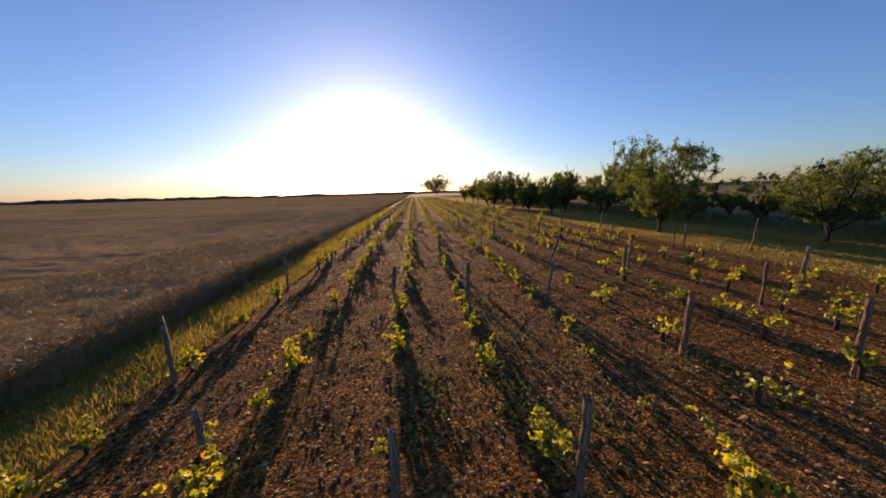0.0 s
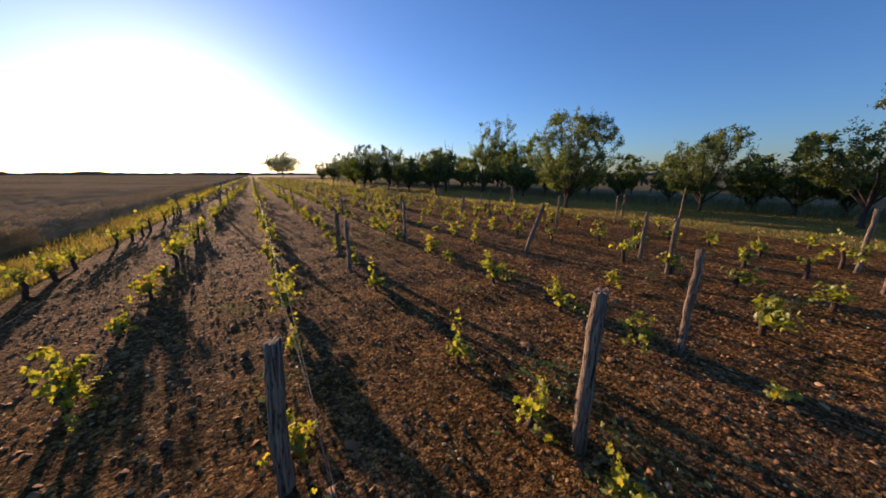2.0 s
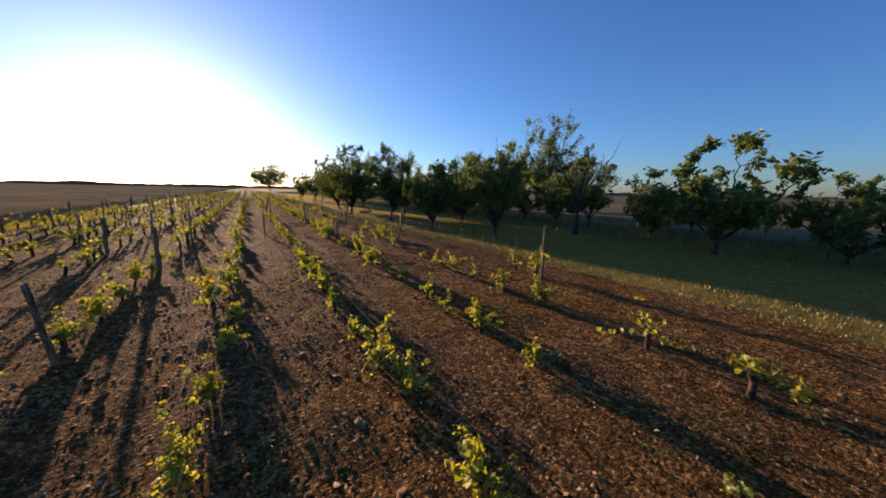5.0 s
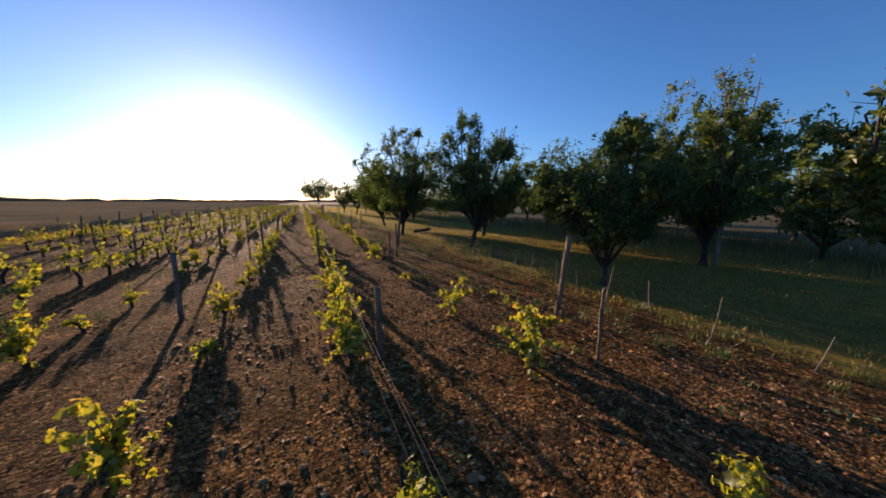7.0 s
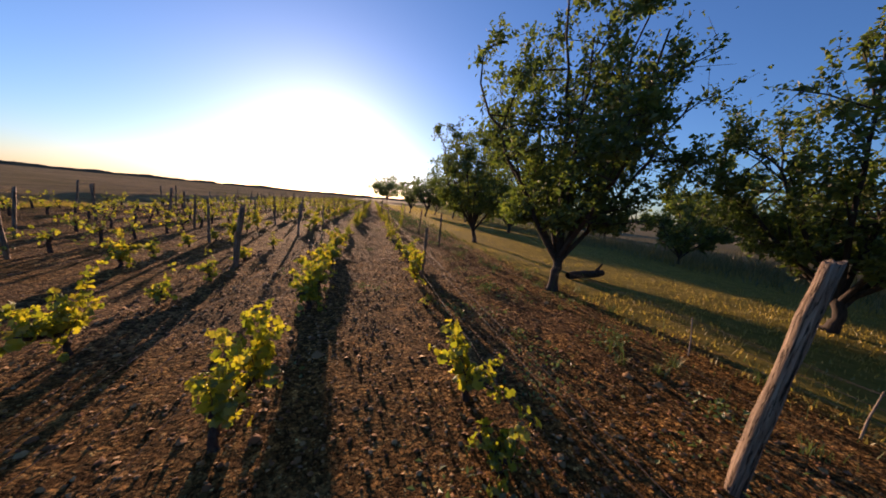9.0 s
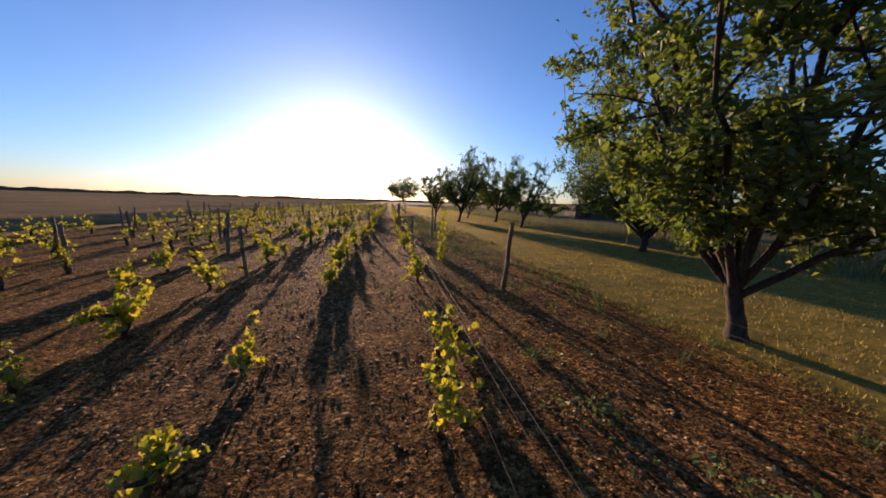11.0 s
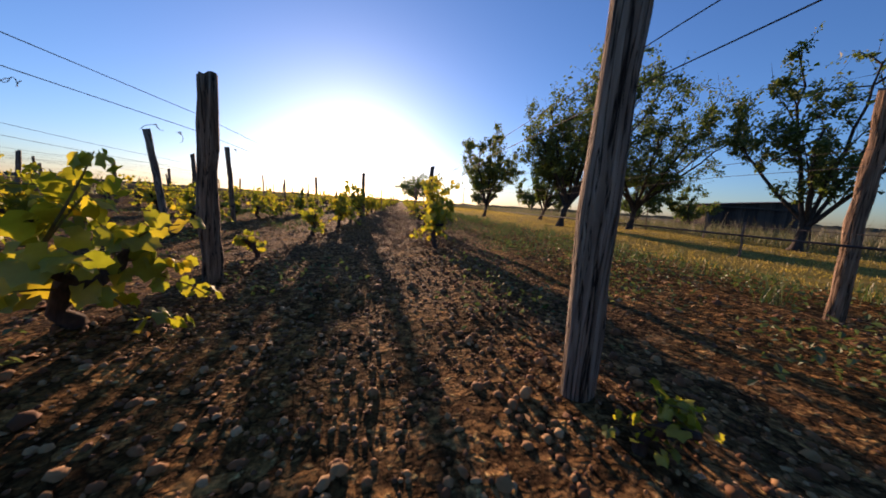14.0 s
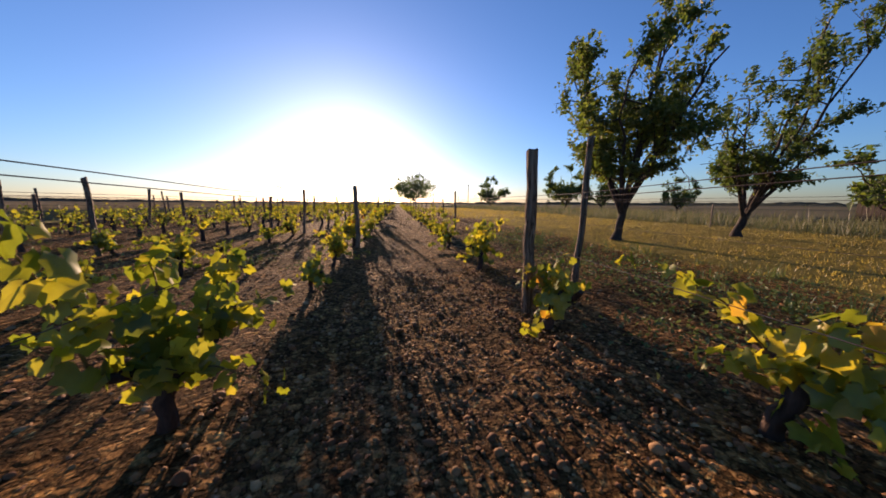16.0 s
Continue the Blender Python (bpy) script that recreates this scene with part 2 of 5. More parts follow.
M_VINE_LEAF = foliage_material("vine_leaf", [(0.05, (0.10, 0.14, 0.018)), (0.35, (0.22, 0.26, 0.025)), (0.7, (0.38, 0.36, 0.032)), (0.90, (0.46, 0.38, 0.04)), (0.97, (0.42, 0.20, 0.035))], (1.45, 1.35, 0.65, 1), 0.52, 0.04)
M_TREE_LEAF = foliage_material("orchard_leaf", [(0.1, (0.055, 0.085, 0.026)), (0.5, (0.105, 0.14, 0.038)), (0.85, (0.175, 0.195, 0.052)), (1.0, (0.24, 0.21, 0.06))], (1.35, 1.5, 0.65, 1), 0.45, 0.04)
M_BARK = bark_material("orchard_bark", (0.024, 0.019, 0.016), (0.09, 0.07, 0.056))
M_VINE_BARK = bark_material("vine_bark", (0.022, 0.014, 0.011), (0.11, 0.07, 0.05), 9.0)
M_CANE = bark_material("vine_cane", (0.10, 0.055, 0.02), (0.22, 0.19, 0.06), 9.0)
M_DRY = bark_material("dry_wood", (0.13, 0.10, 0.08), (0.34, 0.28, 0.22))
M_POST = wood_material()
M_WIRE = wire_material()
M_STONE = stone_material()
M_WHEAT_TOP = wheat_top_material()
M_PLANK = plank_material("shed_planks", (0.030, 0.022, 0.018), (0.095, 0.07, 0.055))
M_SHEET = sheet_metal_material()


# ---- geometry helpers ----
class Geo:
    """Collects vertices and faces, and turns them into one mesh."""

    def __init__(self):
        self.v, self.f, self.count = [], {}, 0

    def add(self, verts, faces):
        verts = np.asarray(verts, float).reshape(-1, 3)
        faces = np.asarray(faces, int)
        self.f.setdefault(faces.shape[1], []).append(faces + self.count)
        self.v.append(verts)
        self.count += len(verts)

    def mesh(self, name, material, smooth=False):
        me = bpy.data.meshes.new(name)
        v = np.concatenate(self.v)
        loops, starts, at = [], [], 0
        for k, parts in self.f.items():
            a = np.concatenate(parts)
            loops.append(a.ravel())
            starts.append(at + np.arange(len(a)) * k)
            at += a.size
        loops, starts = np.concatenate(loops), np.concatenate(starts)
        me.vertices.add(len(v))
        me.vertices.foreach_set("co", v.astype(np.float32).ravel())
        me.loops.add(len(loops))
        me.loops.foreach_set("vertex_index", loops.astype(np.int32))
        me.polygons.add(len(starts))
        me.polygons.foreach_set("loop_start", starts.astype(np.int32))
        me.polygons.foreach_set("use_smooth", np.full(len(starts), smooth))
        me.materials.append(material)
        me.update(calc_edges=True)
        return me


def hung(name, mesh, parent=None, label="", m=None):
    """Links a mesh as one object, under a parent if there is one."""
    ob = new(name, mesh)
    if parent:
        ob.parent = parent
    if m is not None:
        ob.matrix_basis = m
    if label:
        tagged(ob, label)
    return ob


def lattice(x, y, cell, seed):
    """Smooth value noise between 0 and 1."""
    rs = np.random.RandomState(seed)
    tab = rs.rand(257, 257)
    u, w = np.asarray(x) / cell, np.asarray(y) / cell
    i, j = np.floor(u).astype(int), np.floor(w).astype(int)
    a, b = u - i, w - j
    a, b = a * a * (3 - 2 * a), b * b * (3 - 2 * b)
    i, j = i % 256, j % 256
    return (tab[i, j] * (1 - a) + tab[i + 1, j] * a) * (1 - b) + (tab[i, j + 1] * (1 - a) + tab[i + 1, j + 1] * a) * b


def relief(x, y):
    """Height of the ground."""
    x, y = np.asarray(x, float), np.asarray(y, float)
    soil = np.clip((x + 4.6) / 0.5, 0, 1) * np.clip((15.8 - x) / 0.6, 0, 1)
    near = np.clip((x + 40) / 20, 0, 1) * np.clip((60 - x) / 20, 0, 1) * np.clip((260 - y) / 60, 0, 1)
    berm = np.cos(np.pi * x) * 0.5 + 0.5          # rows stand on every second metre
    h = soil * (0.05 * berm ** 3 + 0.035 * (lattice(x, y, 0.5, 1) - 0.5) + 0.03 * (lattice(x, y, 0.25, 2) - 0.5))
    h = h + near * (0.12 * (lattice(x, y, 5.0, 3) - 0.5) + 0.03 * (lattice(x, y, 0.8, 4) - 0.5)) * (1 - 0.6 * soil)
    return h - 0.01


def tube(geo, pts, radii, sides=6, cap=True):
    """A tapered tube along points."""
    pts = np.asarray(pts, float)
    radii = np.broadcast_to(np.asarray(radii, float), (len(pts),))
    tang = np.gradient(pts, axis=0)
    tang /= np.linalg.norm(tang, axis=1)[:, None] + 1e-9
    ref = np.where(np.abs(tang[:, 2:3]) > 0.9, [[1.0, 0, 0]], [[0, 0, 1.0]])
    a = np.cross(tang, ref)
    a /= np.linalg.norm(a, axis=1)[:, None] + 1e-9
    for i in range(1, len(a)):
        if a[i] @ a[i - 1] < 0:
            a[i] *= -1
    b = np.cross(tang, a)
    ang = np.linspace(0, 2 * np.pi, sides, endpoint=False)
    ring = np.cos(ang)[None, :, None] * a[:, None] + np.sin(ang)[None, :, None] * b[:, None]
    v = (pts[:, None] + ring * radii[:, None, None]).reshape(-1, 3)
    k = np.arange(sides)
    faces = [np.stack([i * sides + k, i * sides + (k + 1) % sides, (i + 1) * sides + (k + 1) % sides, (i + 1) * sides + k], 1) for i in range(len(pts) - 1)]
    geo.add(v, np.concatenate(faces))
    if cap:
        n = len(pts) - 1
        geo.add(np.concatenate([v[n * sides:], pts[n:n + 1] + tang[n] * radii[n] * 0.4]), np.stack([k, (k + 1) % sides, np.full(sides, sides)], 1))


def turned(rs, n, flat=0.0):
    """n random bases (n,3,3); flat pulls the third axis towards up."""
    z = rs.normal(size=(n, 3))
    z[:, 2] = np.abs(z[:, 2]) + flat
    z /= np.linalg.norm(z, axis=1)[:, None]
    u = np.cross(z, rs.normal(size=(n, 3)))
    u /= np.linalg.norm(u, axis=1)[:, None]
    return np.stack([u, np.cross(z, u), z], 1)


def scatter(geo, shape_v, shape_f, where, frames, sizes):
    """Many copies of a little shape, joined."""
    n, k = len(where), len(shape_v)
    v = np.einsum("nij,kj->nki", np.swapaxes(frames, 1, 2), np.asarray(shape_v, float)) * np.asarray(sizes)[:, None, None] + where[:, None]
    f = np.asarray(shape_f)[None] + (np.arange(n) * k)[:, None, None]
    geo.add(v.reshape(-1, 3), f.reshape(-1, f.shape[2]))


SMALL_LEAF_V = [(0, 0, 0), (0.30, 0.45, 0.10), (0, 1.0, -0.08), (-0.30, 0.45, 0.10)]
SMALL_LEAF_F = [(0, 1, 2), (0, 2, 3)]
_ang = np.radians([-155, -128, -100, -78, -52, -28, 0, 28, 52, 78, 100, 128, 155])
_rad = np.array([0.42, 0.44, 0.54, 0.45, 0.58, 0.48, 0.64, 0.48, 0.58, 0.45, 0.54, 0.44, 0.42])
VINE_LEAF_V = [(0, 0, 0)] + [(r * math.sin(a), r * math.cos(a), 0.09 * math.cos(3 * a) - 0.45 * r * r) for a, r in zip(_ang, _rad)]
VINE_LEAF_F = [(0, i, i + 1) for i in range(1, 13)]


# ---- the ground ----
def ground():
    xs = np.concatenate([[-4000, -1500, -600, -250, -120, -60, -35, -20, -12], np.arange(-8, 26.01, 0.25), [28, 31, 35, 42, 55, 80, 130, 250, 600, 1500, 4000]])
    ys = np.concatenate([[-4000, -1200, -400, -120, -40, -15], np.arange(-6, 125.01, 0.25), [128, 132, 138, 146, 158, 175, 200, 260, 400, 700, 1500, 4000]])
    gx, gy = np.meshgrid(xs, ys, indexing="ij")
    z = relief(gx, gy)
    v = np.stack([gx, gy, z], -1).reshape(-1, 3)
    nx, ny = len(xs), len(ys)
    i, j = np.meshgrid(np.arange(nx - 1), np.arange(ny - 1), indexing="ij")
    a = (i * ny + j).ravel()
    g = Geo()
    g.add(v, np.stack([a, a + ny, a + ny + 1, a + 1], 1))
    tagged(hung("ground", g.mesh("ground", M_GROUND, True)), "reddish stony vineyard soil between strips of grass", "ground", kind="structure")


ground()


def stones():
    """Pebbles and clods lying thick on the soil."""
    rs = np.random.RandomState(5)
    octa = np.array([(1, 0, -0.3), (0.31, 0.95, -0.3), (-0.81, 0.59, -0.3), (-0.81, -0.59, -0.3), (0.31, -0.95, -0.3), (0.1, 0.05, 0.5)])
    ofac = [(0, 1, 5), (1, 2, 5), (2, 3, 5), (3, 4, 5), (4, 0, 5)]
    ring = np.radians([0, 72, 144, 216, 288])
    dome = np.array([(math.cos(a), math.sin(a), -0.35) for a in ring] + [(0.86 * math.cos(a + 0.5), 0.86 * math.sin(a + 0.5), 0.3) for a in ring] + [(0.05, 0.0, 0.72)])
    dfac = [f for i in range(5) for f in ((i, (i + 1) % 5, 5 + i), (5 + i, (i + 1) % 5, 5 + (i + 1) % 5), (5 + i, 5 + (i + 1) % 5, 10))]
    shapes = {0: (octa, ofac), 2: (dome, dfac)}
    zones = [  # x range, y range, count, mean size, shape
        (10.0, 12.7, 81, 102, 27000, 0.0098, 2), (9.6, 12.9, 79, 104, 22000, 0.0075, 0), (8.0, 14.8, 64, 80, 14000, 0.0145, 0), (12.9, 14.8, 80, 108, 5000, 0.0145, 0),
        (8.0, 9.8, 80, 108, 5000, 0.0145, 0), (7.5, 15.0, 36, 64, 26000, 0.0175, 0), (-3.8, 9.0, 2, 38, 42000, 0.0205, 0), (-4, 15.3, 2, 70, 6000, 0.023, 0)]
    for x0, x1, y0, y1, count, size, ring in zones:
        g = Geo()
        x, y = rs.uniform(x0, x1, count), rs.uniform(y0, y1, count)
        keep = rs.rand(count) < 0.35 + 1.0 * lattice(x, y, 0.9, 9)
        x, y = x[keep], y[keep]
        s = size * np.exp(rs.normal(0, 0.38, len(x)))
        fr = turned(rs, len(x), 2.2) * rs.uniform(0.6, 1.35, (len(x), 3, 1))
        where = np.stack([x, y, relief(x, y) + s * 0.25], 1)
        scatter(g, *shapes[ring], where, fr, s)
        tagged(hung("stones", g.mesh("stones", M_STONE, True)), "pebbles and reddish clods strewn over the soil", "stones", kind="stuff")


stones()


def blades(name, label, category, material, zones, seed, plain=False):
    """Bent blades of grass over patches (x0, x1, y0, y1, count, height, width)."""
    rs = np.random.RandomState(seed)
    g = Geo()
    for x0, x1, y0, y1, count, height, width in zones:
        x, y = rs.uniform(x0, x1, count), rs.uniform(y0, y1, count)
        keep = rs.rand(count) < 0.15 + 1.2 * lattice(x, y, 0.7, seed + 1)
        x, y = x[keep], y[keep]
        n = len(x)
        h = height * np.exp(rs.normal(0, 0.35, n))
        a, b = rs.uniform(0, 2 * np.pi, n), rs.uniform(0, 2 * np.pi, n)
        lean = rs.uniform(0.1, 0.6, n) * h
        z = relief(x, y) - 0.01
        base = np.stack([x, y, z], 1)
        side = np.stack([np.cos(a), np.sin(a), 0 * a], 1) * (width * rs.uniform(0.6, 1.4, n))[:, None]
        mid = base + np.stack([np.cos(b) * lean * 0.35, np.sin(b) * lean * 0.35, h * 0.6], 1)
        tip = base + np.stack([np.cos(b) * lean, np.sin(b) * lean, h], 1)
        if plain:
            g.add(np.stack([base - side, base + side, tip], 1), np.arange(n * 3).reshape(-1, 3))
            continue
        v = np.stack([base - side, base + side, mid + side * 0.7, mid - side * 0.7, tip], 1).reshape(-1, 3)
        k = np.arange(n) * 5
        g.add(v, np.stack([k, k + 1, k + 2, k + 3], 1))
        g.add(v[:0], np.zeros((0, 3), int))
        g.f.setdefault(3, []).append(np.stack([k + 3, k + 2, k + 4], 1) + g.count - len(v))
    return tagged(hung(name, g.mesh(name, material)), label, category, kind="stuff")


blades("grass_verge", "short green grass verge beside the wheat", "grass", M_GRASS, [(-6.3, -4.3, 3, 22, 40000, 0.11, 0.007), (-6.3, -4.3, 22, 75, 26000, 0.16, 0.013)], 21, True)
blades("mown_grass", "mown grass lane under the orchard trees", "grass", M_GRASS, [(15.7, 25, 6, 60, 70000, 0.065, 0.012), (15.9, 24.6, 60, 118, 115000, 0.038, 0.009), (15.2, 26, 118, 165, 16000, 0.12, 0.018)], 22, True)
blades("tall_grass", "tall unmown grass and weeds behind the orchard", "grass", M_TALL, [(25.0, 34, 4, 70, 18000, 0.55, 0.012), (24.6, 32, 70, 122, 26000, 0.48, 0.010), (26, 42, 122, 200, 12000, 0.7, 0.02)], 23, True)
blades("edge_weeds", "ragged weeds and dry stalks along the soil's edge", "weeds", M_WEED, [(14.9, 16.4, 35, 105, 4500, 0.10, 0.0035), (14.3, 16.6, 36, 60, 70, 0.55, 0.005)], 24)


def tufts():
    """Tufts of coarse grass where the soil meets the lane."""
    rs = np.random.RandomState(28)
    g = Geo()
    for _ in range(220):
        y = rs.uniform(40, 108)
        x = rs.uniform(14.2, 16.4)
        n = rs.randint(18, 40)
        a = rs.uniform(0, 2 * np.pi, n)
        h = rs.uniform(0.08, 0.26, n) * rs.uniform(0.6, 1.1)
        out = h * rs.uniform(0.15, 0.8, n)
        bx, by = x + rs.normal(0, 0.05, n), y + rs.normal(0, 0.05, n)
        base = np.stack([bx, by, relief(bx, by) - 0.01], 1)
        side = np.stack([-np.sin(a), np.cos(a), 0 * a], 1) * 0.0035
        mid = base + np.stack([np.cos(a) * out * 0.4, np.sin(a) * out * 0.4, h * 0.7], 1)
        tip = base + np.stack([np.cos(a) * out, np.sin(a) * out, h], 1)
        v = np.stack([base - side, base + side, mid + side, mid - side, tip], 1).reshape(-1, 3)
        k = np.arange(n) * 5
        g.add(v, np.stack([k, k + 1, k + 2, k + 3], 1))
        g.f.setdefault(3, []).append(np.stack([k + 3, k + 2, k + 4], 1) + g.count - len(v))
    tagged(hung("grass_tufts", g.mesh("grass_tufts", M_WEED)), "coarse green grass tufts along the lane's edge", "grass", kind="stuff")


tufts()


def weeds():
    """Low green weed clumps between the rows."""
    rs = np.random.RandomState(29)
    spots = [(0.7, 7.4), (0.6, 6.7), (2.5, 8.4), (3.0, 6.0), (1.9, 8.0), (2.4, 11.0), (4.2, 8.2), (5.4, 7.0), (12.6, 50.0), (12.9, 56.4), (12.6, 58.6), (13.4, 73.4), (13.4, 76.4), (13.2, 80.2), (12.2, 87.0), (13.3, 87.5), (10.6, 86.4), (12.4, 95.0), (13.8, 101.3), (13.0, 76.3), (13.35, 77.0), (12.9, 75.5), (12.05, 86.0), (13.4, 86.6), (13.3, 88.6), (12.05, 95.95)]
    spots += [p for p in [(rs.uniform(-3, 13.5), rs.uniform(3, 108)) for _ in range(190)] if not (10.5 < p[0] < 11.6 and p[1] > 78)] + [(rs.uniform(13.1, 15.4), rs.uniform(40, 108)) for _ in range(170)] + [(rs.uniform(12.7, 14.9), rs.uniform(78, 107)) for _ in range(110)] + [(rs.uniform(5.5, 9.6), rs.uniform(78, 104)) for _ in range(120)]
    g = Geo()
    for i, (x, y) in enumerate(spots):
        big = y < 12 or i < 26 or (y > 72 and x > 12.5)
        n = rs.randint(70, 150) if big else rs.randint(25, 70)
        r = rs.uniform(0.16, 0.3) if big else rs.uniform(0.08, 0.22)
        px, py = x + rs.normal(0, r, n), y + rs.normal(0, r, n)
        where = np.stack([px, py, relief(px, py) + rs.uniform(0.01, 0.20 if big else 0.13, n)], 1)
        scatter(g, SMALL_LEAF_V, SMALL_LEAF_F, where, turned(rs, n, 0.5), rs.uniform(0.025, 0.07, n) * (0.75 if y > 70 else 1.2))
    tagged(hung("weeds", g.mesh("weeds", M_WEED)), "low green weeds growing between the vines", "weeds", kind="stuff")


weeds()


def litter():
    """Dry leaves and straw bits on the soil."""
    rs = np.random.RandomState(26)
    g = Geo()
    for x0, x1, y0, y1, n in ((-3.5, 15, 2.5, 34, 34000), (7, 15, 34, 66, 22000), (8, 15, 66, 106, 14000)):
        x, y = rs.uniform(x0, x1, n), rs.uniform(y0, y1, n)
        keep = rs.rand(n) < 1.6 * lattice(x, y, 1.3, 27) ** 2
        x, y = x[keep], y[keep]
        where = np.stack([x, y, relief(x, y) + 0.012], 1)
        scatter(g, SMALL_LEAF_V, SMALL_LEAF_F, where, turned(rs, len(x), 1.2), (0.012 if y0 > 60 else 0.015) + (0.026 if y0 > 60 else 0.05) * rs.rand(len(x)) ** 2)
    tagged(hung("leaf_litter", g.mesh("leaf_litter", M_LITTER)), "dry brown leaves and straw scattered on the soil", "leaves", kind="stuff")


litter()


def wheat():
    """A standing crop: a rough canopy with stalks and ears along its edge."""
    xs = -6.35 - np.concatenate([np.arange(0, 6, 0.15), np.arange(6, 20, 0.5), [22, 26, 32, 42, 60, 90, 150, 260, 500, 1200]])
    ys = np.concatenate([[-400, -100, -30], np.arange(-6, 60, 0.25), np.arange(60, 120, 1.0), [125, 135, 150, 180, 230, 300, 420, 700, 1400]])
    gx, gy = np.meshgrid(xs, ys, indexing="ij")
    edge = np.clip((-6.35 - gx) / 0.35, 0, 1)
    wav = gx + 0.25 * (lattice(gx, gy, 0.7, 31) - 0.5) * (edge < 1)
    z = 0.56 * edge ** 0.6 + 0.12 * (lattice(gx, gy, 0.3, 32) - 0.5) * edge + 0.16 * (lattice(gx, gy, 3.0, 33) - 0.5) * edge
    z = z + np.clip((-gx - 60) / 400, 0, 1) * 1.2
    v = np.stack([wav, gy, z], -1).reshape(-1, 3)
    nx, ny = len(xs), len(ys)
    i, j = np.meshgrid(np.arange(nx - 1), np.arange(ny - 1), indexing="ij")
    a = (i * ny + j).ravel()
    g = Geo()
    g.add(v, np.stack([a, a + 1, a + ny + 1, a + ny], 1))
    tagged(hung("wheat_field", g.mesh("wheat_field", M_WHEAT_TOP, True)), "wide field of ripening brown-green wheat", "field", kind="stuff")
    rs = np.random.RandomState(34)
    g = Geo()
    for x0, x1, y0, y1, n in ((-7.0, -6.1, 3, 24, 14000), (-13, -6.8, 3, 24, 18000), (-9, -6.1, 24, 75, 14000)):
        x, y = rs.uniform(x0, x1, n), rs.uniform(y0, y1, n)
        h = 0.68 * np.exp(rs.normal(0, 0.13, n))
        b = rs.uniform(0, 2 * np.pi, n)
        bend = rs.uniform(0.03, 0.16, n)
        a = rs.uniform(0, np.pi, n)
        side = np.stack([np.cos(a), np.sin(a), 0 * a], 1)
        base = np.stack([x, y, 0 * x], 1)
        neck = base + np.stack([np.cos(b) * bend, np.sin(b) * bend, h * 0.86], 1)
        ear = neck + np.stack([np.cos(b) * bend * 1.6, np.sin(b) * bend * 1.6, h * 0.12], 1)
        v = np.stack([base - side * 0.003, base + side * 0.003, neck, neck - side * 0.011, ear, neck + side * 0.011], 1).reshape(-1, 3)
        k = np.arange(n) * 6
        g.add(v, np.concatenate([np.stack([k, k + 1, k + 2], 1), np.stack([k + 3, k + 4, k + 5], 1)]))
    tagged(hung("wheat_ears", g.mesh("wheat_ears", M_WHEAT)), "wheat stalks with drooping ears at the field's edge", "wheat", kind="stuff")


wheat()


# ---- orchard trees ----
def curve3(p0, p1, p2, n):
    t = np.linspace(0, 1, n)[:, None]
    return (1 - t) ** 2 * p0 + 2 * t * (1 - t) * p1 + t * t * p2


